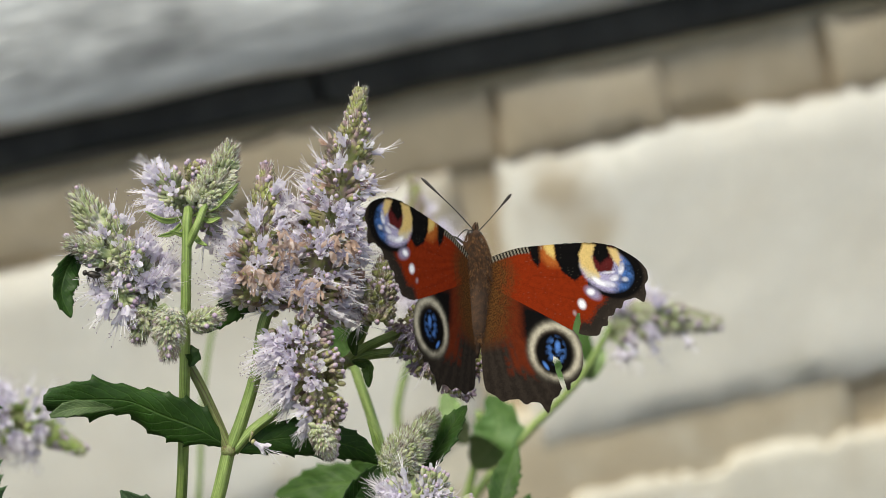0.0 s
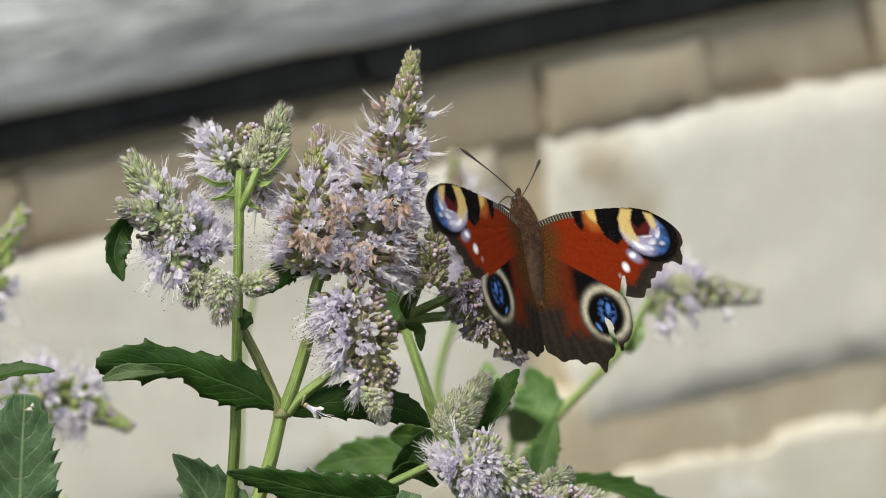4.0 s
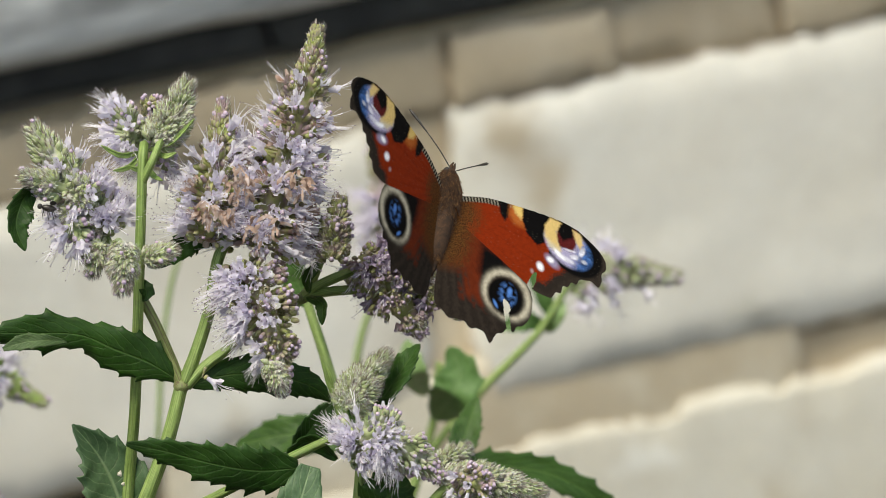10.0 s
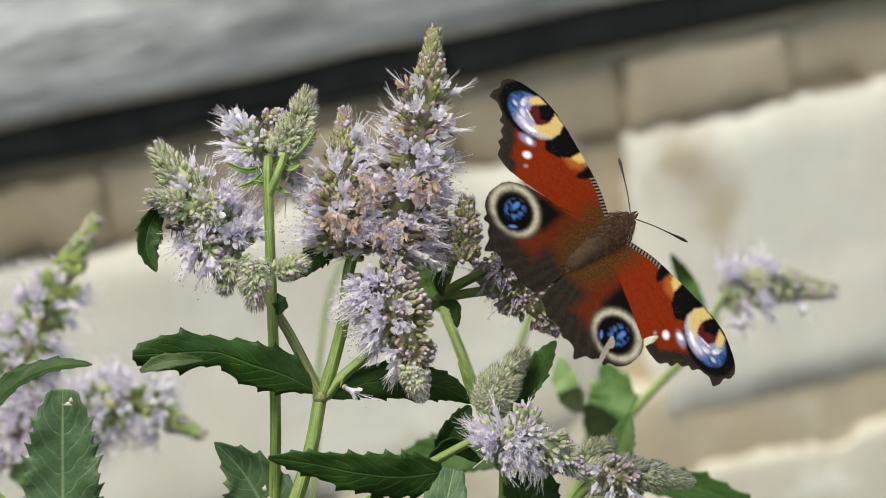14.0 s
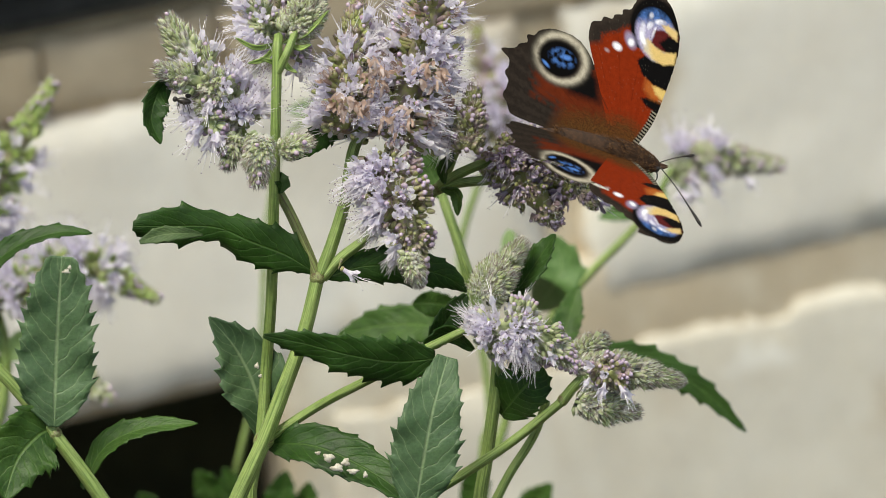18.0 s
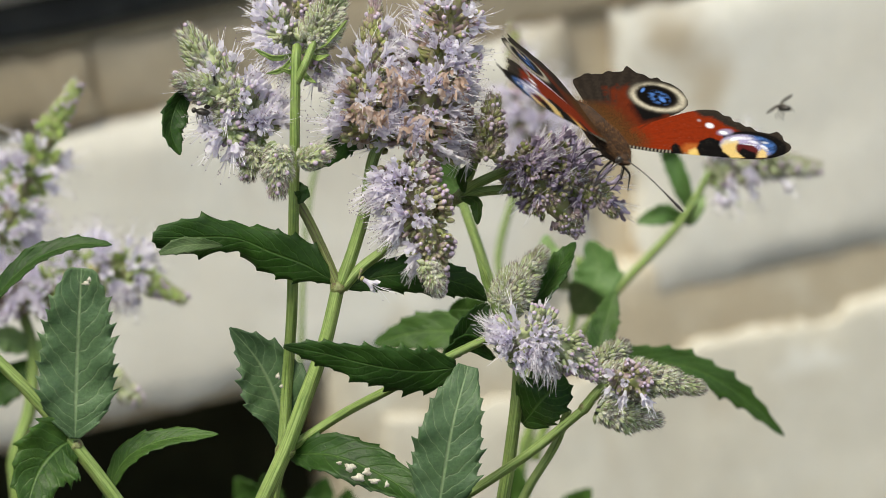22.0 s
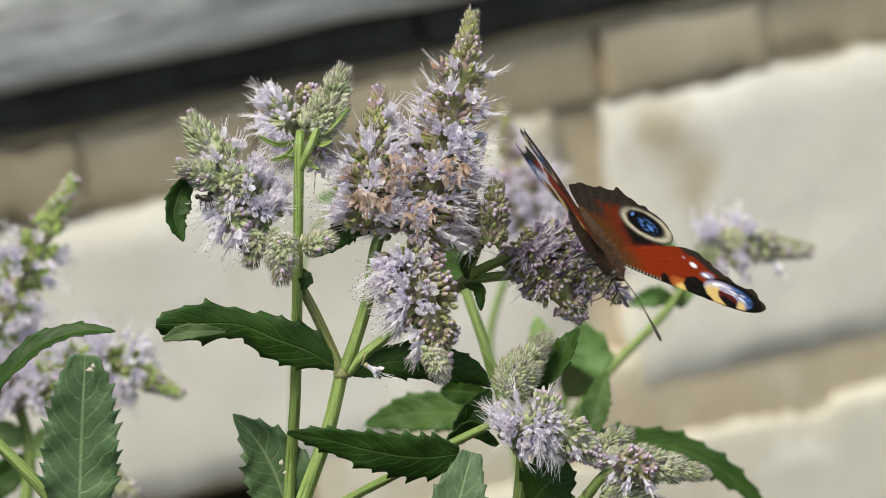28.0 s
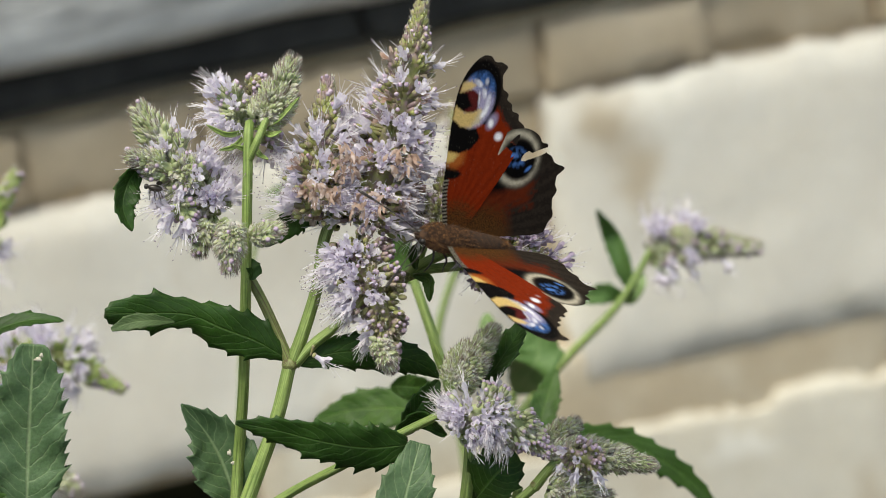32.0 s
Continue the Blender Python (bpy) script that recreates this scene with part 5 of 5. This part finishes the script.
    v, f = rod([(0.3 * sx, 6.7, -0.4), (0.35 * sx, 7.8, -0.2), (0.2 * sx, 8.6, 0.2)], (0.4, 0.35, 0.1), 8, 7)
    mesh_of("palp", v, f, BODY, head)
    for k, (y0, dx, dy) in enumerate(((4.6, 4.2, 3.6), (2.4, 5.0, 0.2), (0.6, 4.6, -4.0))):
        v, f = rod([(1.2 * sx, y0, -2.0), ((1.2 + dx * 0.4) * sx, y0 + dy * 0.4, -2.9), ((1.2 + dx * 0.55) * sx, y0 + dy * 0.5, -4.6), ((1.2 + dx * 0.6) * sx, y0 + dy * 0.7, -6.0)], (0.26, 0.2, 0.14, 0.09), 14, 7)
        mesh_of("leg", v, f, CHITIN, butterfly)
v, f = rod([(0, 6.9, -1.2), (0, 8.1, -3.5), (0, 7.5, -6.0), (0, 6.1, -8.2)], (0.13, 0.12, 0.1, 0.07), 18, 6)
mesh_of("proboscis", v, f, CHITIN, head)
# fur on thorax, wing roots and abdomen
rg = np.random.default_rng(11)
hv, hf = [], []
for i in range(6500):
    y = rg.uniform(-15, 6.4)
    w = 2.9 if y > -2 else 2.5
    a = rg.uniform(0.0, math.pi)
    r = w * (1 - max(0, (y - 3)) * 0.13) * (1 - max(0, -y - 4) * 0.055)
    p = np.array((r * math.cos(a) * 0.98, y, -0.7 + r * math.sin(a) * 0.8))
    nrm = np.array((math.cos(a) * 0.9, -1.3, math.sin(a) * 0.35))
    ln = rg.uniform(1.0, 2.6) * (1.0 if y > -4 else 0.75)
    g = np.array((rg.normal(), rg.normal(), 0)) * 0.035
    n0 = len(hv)
    hv += [(p - g) / 1000, (p + g) / 1000, (p + nrm * ln * 0.5 + rg.normal(0, 0.2, 3)) / 1000]
    hf.append((n0, n0 + 1, n0 + 2))
fur = mesh_of("fur", hv, hf, FUR, thorax, smooth=False)
fur["kind"] = "stuff"


# ---- small flies ----
def small_fly():
    ob = tagged(new("fly"), "small black fly on the wing", "fly", "flies")
    v, f = ball(0, 0, 0, 0.75, 1.4, 0.7, 12, 8)
    mesh_of("body", v, f, CHITIN, ob)
    v, f = ball(0, 1.7, 0.05, 0.6, 0.5, 0.55, 10, 6)
    mesh_of("head", v, f, CHITIN, ob)
    for sx in (-1, 1):
        v, f = ball(1.7 * sx, -0.6, 0.6, 1.5, 0.6, 0.05, 12, 6)
        mesh_of("wing", v, f, WING_UNDER, ob)
        for k in range(3):
            v, f = rod([(0.4 * sx, 0.8 - k * 0.8, -0.5), (1.2 * sx, 0.9 - k * 1.0, -1.0), (1.4 * sx, 0.6 - k * 1.1, -2.0)], (0.1, 0.08, 0.05), 6, 5)
            mesh_of("leg", v, f, CHITIN, ob)
    return ob


fly = small_fly()
resting_fly = copy_thing(fly, pose(*at(365, 352, -9), 20, 30, 100))
resting_fly["label"] = "small black fly resting on a flower head"
resting_fly.parent = None


# ---- what moves ----
def swayed(root, a, b):
    """A plant bent a millimetres to the side and b down at flower height."""
    d = -RISE * (b / 1000)
    turn = a / 1000 / 0.40
    return pose(root.x + d.x + a / 1000 - 0.745 * math.sin(turn), root.y + d.y, root.z + d.z, 0, math.degrees(turn), 0)


JOINT = at(604, 655)


def leaned(root, a, b, roll):
    """The main plant moved a millimetres to the side and b down at its leaf joint, and leaning by roll degrees."""
    return Matrix.Translation(JOINT + SIDE * (a / 1000) - RISE * (b / 1000)) @ Matrix.Rotation(radians(-roll), 4, FACE) @ Matrix.Translation(root - JOINT)


def motions():
    sway = (
        (0, -2.01, 3.16, 0.02), (0.5, -3.30, 3.01, -0.04), (1, -0.50, 1.81, 0.09), (1.5, -2.07, 4.19, -0.18), (2, 0.59, 3.34, 0.68), (2.5, -0.52, 2.63, -0.20),
        (3, 0.36, 2.39, 0.10), (3.5, -0.41, 0.06, -0.03), (5.5, 0.47, 3.34, 0.33), (6, 1.62, 3.45, 0.38), (6.5, 0.49, 3.19, 0.31), (7, -0.19, 2.74, 0.26),
        (7.5, 0.61, 3.04, 0.57), (8, 1.11, 3.51, 0.40), (8.5, 3.91, 4.15, 0.29), (9, 3.59, 3.36, 0.28), (9.5, 5.21, 4.11, 0.27), (10, -1.75, 0.98, 0.78),
        (10.5, 0.96, 0.44, 0.98), (11, 0.13, 2.09, 0.50), (11.5, -7.74, -1.60, -0.12), (12, -2.99, -1.19, 0.76), (12.5, -7.04, -2.44, 0.84), (13, -11.02, -3.73, -2.81),
        (13.5, 0.78, 3.32, -0.65), (14, -8.53, -1.53, -2.75), (14.5, 0.94, 3.86, -0.31), (16.5, 3.88, 0.82, 0.10), (17, 5.83, 2.05, 0.45), (17.5, 2.60, -0.73, 0.57),
        (18, 2.76, -0.37, 0.34), (18.5, 4.94, -0.77, 1.06), (19, 1.14, -0.42, 0.31), (19.5, 6.70, 0.91, 0.97), (20, -1.51, -4.51, 0.59), (20.5, 2.00, 1.03, 0.92),
        (21, -3.96, -1.67, -0.14), (21.5, -3.22, 0.67, -0.56), (22, -2.87, 1.09, -0.06), (22.5, -3.43, 1.20, -0.07), (23, -3.18, 1.65, 0.18), (23.5, -3.04, 0.53, 0.11),
        (24, -1.54, 1.77, -0.11), (24.5, -2.30, 1.23, -0.49), (25, -1.72, 2.23, -0.40), (25.5, -1.80, 1.76, -0.22), (27.5, -2.32, -0.26, -0.42), (28, 0.06, -0.10, -0.13),
        (28.5, -1.38, 0.47, -0.23), (29, 1.05, 0.96, -0.01), (29.5, 1.41, 1.18, -0.17), (30, -1.66, 1.59, -0.34), (30.5, 0.62, 0.07, 0.38), (31, 1.19, 0.64, 0.43),
        (31.5, 1.06, -0.89, 0.13), (32, 1.10, -0.89, 0.07))
    walk(mint.ob, [(t, leaned(mint.root, *q)) for t, *q in sway])
    perch = Matrix.Translation(-mint.root) @ pose(*at(365, 352, -9), 20, 30, 100)
    walk(resting_fly, [(t, leaned(mint.root, *q) @ perch) for t, *q in sway])
    # the other fly crosses the view now and then
    walk(fly, [(t, pose(*at(x, y, -70), 0, 20, turn)) for t, x, y, turn in (
        (0, -500, 520, -80), (1.6, -300, 500, -80), (2.0, 380, 464, -70), (2.5, 568, 147, -60), (3.0, 1381, 244, -80), (3.3, 2300, 300, -90),
        (4.4, 1500, 1700, -10), (5.1, -400, 500, 20), (5.5, 322, 540, 60), (6.0, 302, 776, 140), (6.3, 250, 1500, 150), (7.6, -500, 100, 60), (8.0, 311, 113, -60), (8.3, 900, -700, -60),
        (21.6, 1300, -800, -150), (22.0, 1364, 354, -150), (22.5, 1421, 437, -90), (22.8, 2400, 600, -90), (32, 2500, 600, -90))])
    walk(rear.ob, [(t, swayed(rear.root, a, b)) for t, a, b in (
        (0, 2.81, 2.81), (0.5, 0.00, 2.38), (1, 0.32, 2.48), (1.5, 0.86, 2.59), (2, 0.76, 2.81), (2.5, 1.19, 2.92),
        (3, 1.08, 2.48), (3.5, 1.62, 1.62), (5.5, 1.30, 2.92), (6, 1.84, 2.59), (6.5, 1.73, 2.92), (7, 1.08, 2.92),
        (7.5, 1.08, 3.02), (8, 1.40, 2.92), (8.5, 2.38, 3.35), (9, 3.02, 3.29), (9.5, 2.59, 3.13), (10, 5.08, 4.00),
        (10.5, 1.19, 2.27), (11, 3.24, 2.81), (11.5, 1.51, 2.81), (12, 1.08, 2.16), (12.5, 0.76, 1.73), (13, -0.11, 2.16),
        (13.5, -0.65, 2.27), (14, 0.00, 2.16), (14.5, -0.54, 3.02), (16.5, 3.13, 1.51), (17, 1.08, 0.86), (17.5, 2.59, 2.16),
        (18, 2.38, 1.84), (18.5, 3.46, 1.84), (19, 3.24, 1.84), (19.5, 2.05, 1.19), (20, 3.13, 1.84), (20.5, 0.22, 1.94),
        (21, 2.38, 2.81), (21.5, 0.32, 2.05), (22, -0.76, 2.27), (22.5, -4.21, 1.30), (23, -0.65, 1.40), (23.5, -1.51, 1.40),
        (24, -0.97, 1.19), (24.5, -1.40, 0.86), (25, -0.86, 1.62), (25.5, -0.22, 1.51), (27.5, 0.86, 0.00), (28, 0.00, 0.00),
        (28.5, 1.30, 0.86), (29, 0.54, 1.19), (29.5, 0.43, 0.32), (30, 0.54, 1.62), (30.5, 0.54, 0.65), (31, 1.94, 1.19),
        (31.5, 1.73, 0.43), (32, 1.62, 0.54))])
    walk(side_plant.ob, [(t, swayed(side_plant.root, a, b)) for t, a, b in (
        (0, 0.54, 0.00), (0.5, 0.61, -0.02), (1, 0.68, -0.04), (1.5, 0.75, -0.06), (2, 0.81, -0.08), (2.5, 0.88, -0.10),
        (3, 0.95, -0.12), (3.5, 1.02, -0.14), (5.5, 1.30, -0.22), (6, 1.51, -0.22), (6.5, 1.08, -0.22), (7, 0.54, -0.54),
        (7.5, 0.11, -0.32), (8, 0.54, -0.22), (8.5, 3.24, 1.51), (9, 2.38, 0.59), (9.5, 3.78, 1.51), (10, 3.13, 1.19),
        (10.5, 1.08, 0.00), (11, 2.92, 1.30), (11.5, -0.43, 0.86), (12, -1.19, 0.22), (12.5, -1.08, 0.43), (13, -2.59, 0.11),
        (13.5, -3.13, 0.65), (14, -1.19, 2.81), (14.5, -2.27, 1.51), (16.5, 1.08, 0.22), (17, 3.46, 0.86), (17.5, 2.38, 0.54),
        (18, 3.02, 0.65), (18.5, 3.89, 0.54), (19, 3.46, 0.32), (19.5, 3.35, 0.22), (20, -0.86, -1.62), (20.5, 1.94, 0.22),
        (21, 0.22, 0.22), (21.5, -0.86, 0.54), (22, -2.70, 0.22), (22.5, -0.86, 0.54), (23, -1.84, -0.32), (23.5, -2.05, -0.32),
        (24, -1.94, -0.43), (24.5, -1.84, 0.22), (25, -1.62, 0.76), (25.5, -0.65, 0.76), (27.5, -0.65, 0.76), (28, -0.65, 0.76),
        (28.5, -0.65, 0.76), (29, -0.65, 0.76), (29.5, -0.65, 0.76), (30, -0.65, 0.76), (30.5, -0.65, 0.76), (31, -0.65, 0.76),
        (31.5, -0.65, 0.76), (32, -0.65, 0.76))])
    walk(butterfly, [(t, pose(*p)) for t, *p in (
        (0, 0.0265, 1.1609, 0.7540, 65.5, 21.7, 28.2), (0.5, 0.0256, 1.1611, 0.7542, 66.8, 22.2, 31.5),
        (1, 0.0282, 1.1613, 0.7548, 68.2, 22.5, 34.8), (1.5, 0.0262, 1.1610, 0.7536, 68.7, 20.0, 35.1),
        (2, 0.0288, 1.1612, 0.7538, 69.3, 17.5, 35.2), (2.5, 0.0279, 1.1611, 0.7536, 67.0, 21.2, 40.3),
        (3, 0.0293, 1.1611, 0.7537, 64.9, 25.0, 45.4), (3.5, 0.0274, 1.1618, 0.7565, 61.3, 20.2, 38.3),
        (4.5, 0.0282, 1.1615, 0.7557, 63.8, 20.6, 40.3), (5.5, 0.0290, 1.1612, 0.7550, 66.3, 21.0, 42.3),
        (6, 0.0299, 1.1611, 0.7550, 67.6, 21.3, 43.2), (6.5, 0.0291, 1.1614, 0.7553, 64.8, 23.3, 40.9),
        (7, 0.0290, 1.1617, 0.7559, 62.1, 25.3, 38.5), (7.5, 0.0313, 1.1613, 0.7547, 64.5, 28.7, 32.6),
        (8, 0.0333, 1.1608, 0.7534, 66.6, 32.1, 26.5), (8.5, 0.0360, 1.1603, 0.7518, 64.3, 35.9, 26.5),
        (9, 0.0361, 1.1601, 0.7517, 62.0, 39.8, 26.5), (9.5, 0.0368, 1.1603, 0.7515, 56.8, 41.3, 24.9),
        (10, 0.0305, 1.1618, 0.7561, 51.5, 42.8, 23.1), (10.5, 0.0332, 1.1614, 0.7555, 47.1, 44.3, 17.9),
        (11, 0.0328, 1.1606, 0.7535, 42.5, 45.5, 12.4), (11.5, 0.0299, 1.1611, 0.7557, 49.3, 56.6, 1.8),
        (12, 0.0335, 1.1608, 0.7547, 40.3, 56.9, -1.7), (12.5, 0.0295, 1.1601, 0.7576, 38.7, 55.7, -5.2),
        (13, 0.0253, 1.1588, 0.7583, 37.4, 54.6, -8.6), (13.5, 0.0372, 1.1566, 0.7509, 28.9, 54.7, -16.3),
        (14, 0.0282, 1.1574, 0.7554, 20.3, 54.3, -23.8), (14.5, 0.0388, 1.1560, 0.7468, 13.5, 58.6, -39.0),
        (15.5, 0.0420, 1.1573, 0.7454, -9.3, 56.1, -65.9), (16.5, 0.0453, 1.1586, 0.7439, -25.7, 48.2, -86.1),
        (17, 0.0427, 1.1584, 0.7405, -42.1, 33.2, -108.6), (17.5, 0.0397, 1.1592, 0.7447, -30.9, 22.2, -95.1),
        (18, 0.0417, 1.1588, 0.7443, -31.7, 26.1, -93.3), (18.5, 0.0422, 1.1597, 0.7462, -31.9, 35.2, -113.3),
        (19, 0.0361, 1.1580, 0.7491, -20.6, 23.4, -117.0), (19.5, 0.0428, 1.1550, 0.7461, -24.4, -2.7, -120.9),
        (20, 0.0334, 1.1558, 0.7503, -36.6, -0.2, -133.0), (20.5, 0.0363, 1.1526, 0.7440, -36.4, -5.5, -135.4),
        (21, 0.0297, 1.1518, 0.7506, -29.5, -11.4, -140.4), (21.5, 0.0298, 1.1494, 0.7500, -25.4, -19.2, -146.0),
        (22, 0.0295, 1.1477, 0.7516, -20.4, -26.7, -152.3), (22.5, 0.0287, 1.1481, 0.7511, -21.4, -25.9, -151.3),
        (23, 0.0285, 1.1484, 0.7502, -22.4, -25.0, -150.3), (23.5, 0.0279, 1.1488, 0.7498, -27.9, -28.9, -149.3),
        (24, 0.0285, 1.1486, 0.7468, -33.8, -32.6, -147.8), (24.5, 0.0272, 1.1478, 0.7491, -30.2, -38.0, -153.5),
        (25, 0.0268, 1.1464, 0.7494, -25.5, -42.7, -160.2), (25.5, 0.0274, 1.1463, 0.7496, -25.1, -42.6, -158.0),
        (26.5, 0.0281, 1.1462, 0.7498, -24.2, -42.4, -153.4), (27.5, 0.0287, 1.1461, 0.7501, -23.2, -42.4, -148.9),
        (28, 0.0305, 1.1461, 0.7480, -31.5, -42.8, -141.5), (28.5, 0.0273, 1.1466, 0.7487, -21.4, -48.9, -168.6),
        (29, 0.0286, 1.1477, 0.7479, -13.0, -57.1, -179.5), (29.5, 0.0283, 1.1472, 0.7457, -9.0, -65.4, 171.6),
        (30, 0.0202, 1.1480, 0.7462, 2.5, -61.8, 148.9), (30.5, 0.0221, 1.1487, 0.7488, 18.7, -60.5, 129.2),
        (31, 0.0208, 1.1488, 0.7479, 28.4, -56.7, 114.7), (31.4, 0.0192, 1.1491, 0.7489, 33.2, -52.4, 108.3),
        (31.5, 0.0179, 1.1494, 0.7495, 33.0, -52.1, 107.5), (32, 0.0117, 1.1504, 0.7513, 31.8, -50.8, 103.2))])
    # wings rise and fall about the body's axis
    walk(hinges[-1], [(t, pose(-0.0012, 0, 0, 0, a, 0) @ pose(0.0012, 0, 0)) for t, a in (
        (0, 20.8), (0.5, 15.8), (1, 10.9), (1.5, 9.0), (2, 7.0), (2.5, 10.7), (3, 14.6), (3.5, 16.5), (4.5, 13.3), (5.5, 10.2),
        (6, 8.6), (6.5, 13.5), (7, 18.5), (7.5, 15.3), (8, 12.2), (8.5, 19.3), (9, 26.4), (9.5, 21.6), (10, 16.9), (10.5, 15.9),
        (11, 15.0), (11.5, 7.7), (12, 3.6), (12.5, 0.9), (13, -1.7), (13.5, 0.2), (14, 2.2), (14.5, 3.1), (15.5, 12.7), (16.5, 22.4),
        (17, 18.9), (17.5, 30.7), (18, 24.1), (18.5, 49.3), (19, 9.9), (19.5, 13.9), (20, 20.6), (20.5, 20.1), (21, 16.2), (21.5, 17.6),
        (22, 19.0), (22.5, 16.1), (23, 13.2), (23.5, 16.4), (24, 19.7), (24.5, 21.3), (25, 23.0), (25.5, 23.2), (26.5, 23.7), (27.5, 24.2),
        (28, 19.3), (28.5, 17.6), (29, 18.4), (29.5, 45.9), (30, 40.0), (30.5, 27.9), (31, 22.4), (31.4, 23.5), (31.5, 24.6), (32, 30.4))])
    walk(hinges[1], [(t, pose(0.0012, 0, 0, 0, -a, 0) @ pose(-0.0012, 0, 0)) for t, a in (
        (0, 11.9), (0.5, 12.1), (1, 12.3), (1.5, 8.6), (2, 5.0), (2.5, 10.8), (3, 16.8), (3.5, 11.3), (4.5, 11.1), (5.5, 10.8),
        (6, 10.7), (6.5, 14.4), (7, 17.9), (7.5, 12.3), (8, 6.7), (8.5, 14.3), (9, 22.0), (9.5, 17.0), (10, 12.0), (10.5, 11.4),
        (11, 10.8), (11.5, 2.6), (12, -2.2), (12.5, -2.4), (13, -2.8), (13.5, -2.0), (14, -1.2), (14.5, 1.4), (15.5, 11.4), (16.5, 21.6),
        (17, 18.6), (17.5, 13.3), (18, 15.4), (18.5, 60.7), (19, 19.6), (19.5, 12.8), (20, 18.2), (20.5, 18.8), (21, 14.3), (21.5, 15.8),
        (22, 17.2), (22.5, 12.5), (23, 7.7), (23.5, 8.5), (24, 9.4), (24.5, 12.2), (25, 15.1), (25.5, 15.9), (26.5, 17.7), (27.5, 19.5),
        (28, 10.5), (28.5, 10.4), (29, 4.5), (29.5, 30.2), (30, 26.4), (30.5, 16.9), (31, 16.3), (31.4, 42.8), (31.5, 41.6), (32, 36.1))])
    # and are swept a little forward and back
    for wings, side, rows in (
            (fore_wings, -1, (
                (0, 1.7), (1, -0.0), (2, 0.4), (3, -4.9), (6, -1.5), (7, -0.4), (8, -0.4), (9, 1.2), (10, 0.5),
                (11, 1.1), (12, 1.0), (13, 0.7), (14, 2.8), (17, 3.8), (18, 3.1), (19, 1.8), (20, 2.3), (21, 2.3),
                (22, 7.6), (23, 4.7), (24, 5.5), (25, 3.5), (28, 5.4), (29, 0.4), (30, 3.5), (31, 2.6), (32, -2.0))),
            (fore_wings, 1, (
                (0, 1.5), (1, -0.2), (2, 0.5), (3, -2.6), (6, -0.3), (7, 0.4), (8, -0.3), (9, 2.2), (10, 1.7),
                (11, 0.8), (12, 0.7), (13, -1.1), (14, 1.2), (17, 2.5), (18, 1.1), (19, 2.7), (20, 4.9), (21, 4.4),
                (22, 12.7), (23, 6.3), (24, 7.1), (25, 6.1), (28, 6.3), (29, 4.3), (30, 4.2), (31, 1.5), (32, -6.7))),
            (hind_wings, -1, (
                (0, 1.6), (1, 0.9), (2, 0.7), (3, 0.9), (6, 1.3), (7, 1.5), (8, -0.4), (9, 2.2), (10, 1.4),
                (11, -0.9), (12, -0.3), (13, -1.9), (14, -1.3), (17, 1.7), (18, -0.0), (19, 1.1), (20, 0.4), (21, -0.8),
                (22, 3.5), (23, 1.9), (24, 2.0), (25, 2.4), (28, 1.9), (29, 4.8), (30, 5.7), (31, 3.0), (32, 2.6))),
            (hind_wings, 1, (
                (0, 1.7), (1, 0.6), (2, 0.0), (3, -2.2), (6, -0.4), (7, 1.0), (8, -0.3), (9, 1.4), (10, 1.2),
                (11, 0.8), (12, -0.1), (13, 0.3), (14, 1.6), (17, 3.2), (18, 3.2), (19, 2.2), (20, 1.4), (21, -0.8),
                (22, 3.3), (23, 1.6), (24, 2.0), (25, 4.1), (28, 1.8), (29, 2.2), (30, 5.6), (31, 4.5), (32, 6.0)))):
        walk(wings[side], [(t, pose(0, 0, 0, 0, 0, side * a)) for t, a in rows])


motions()
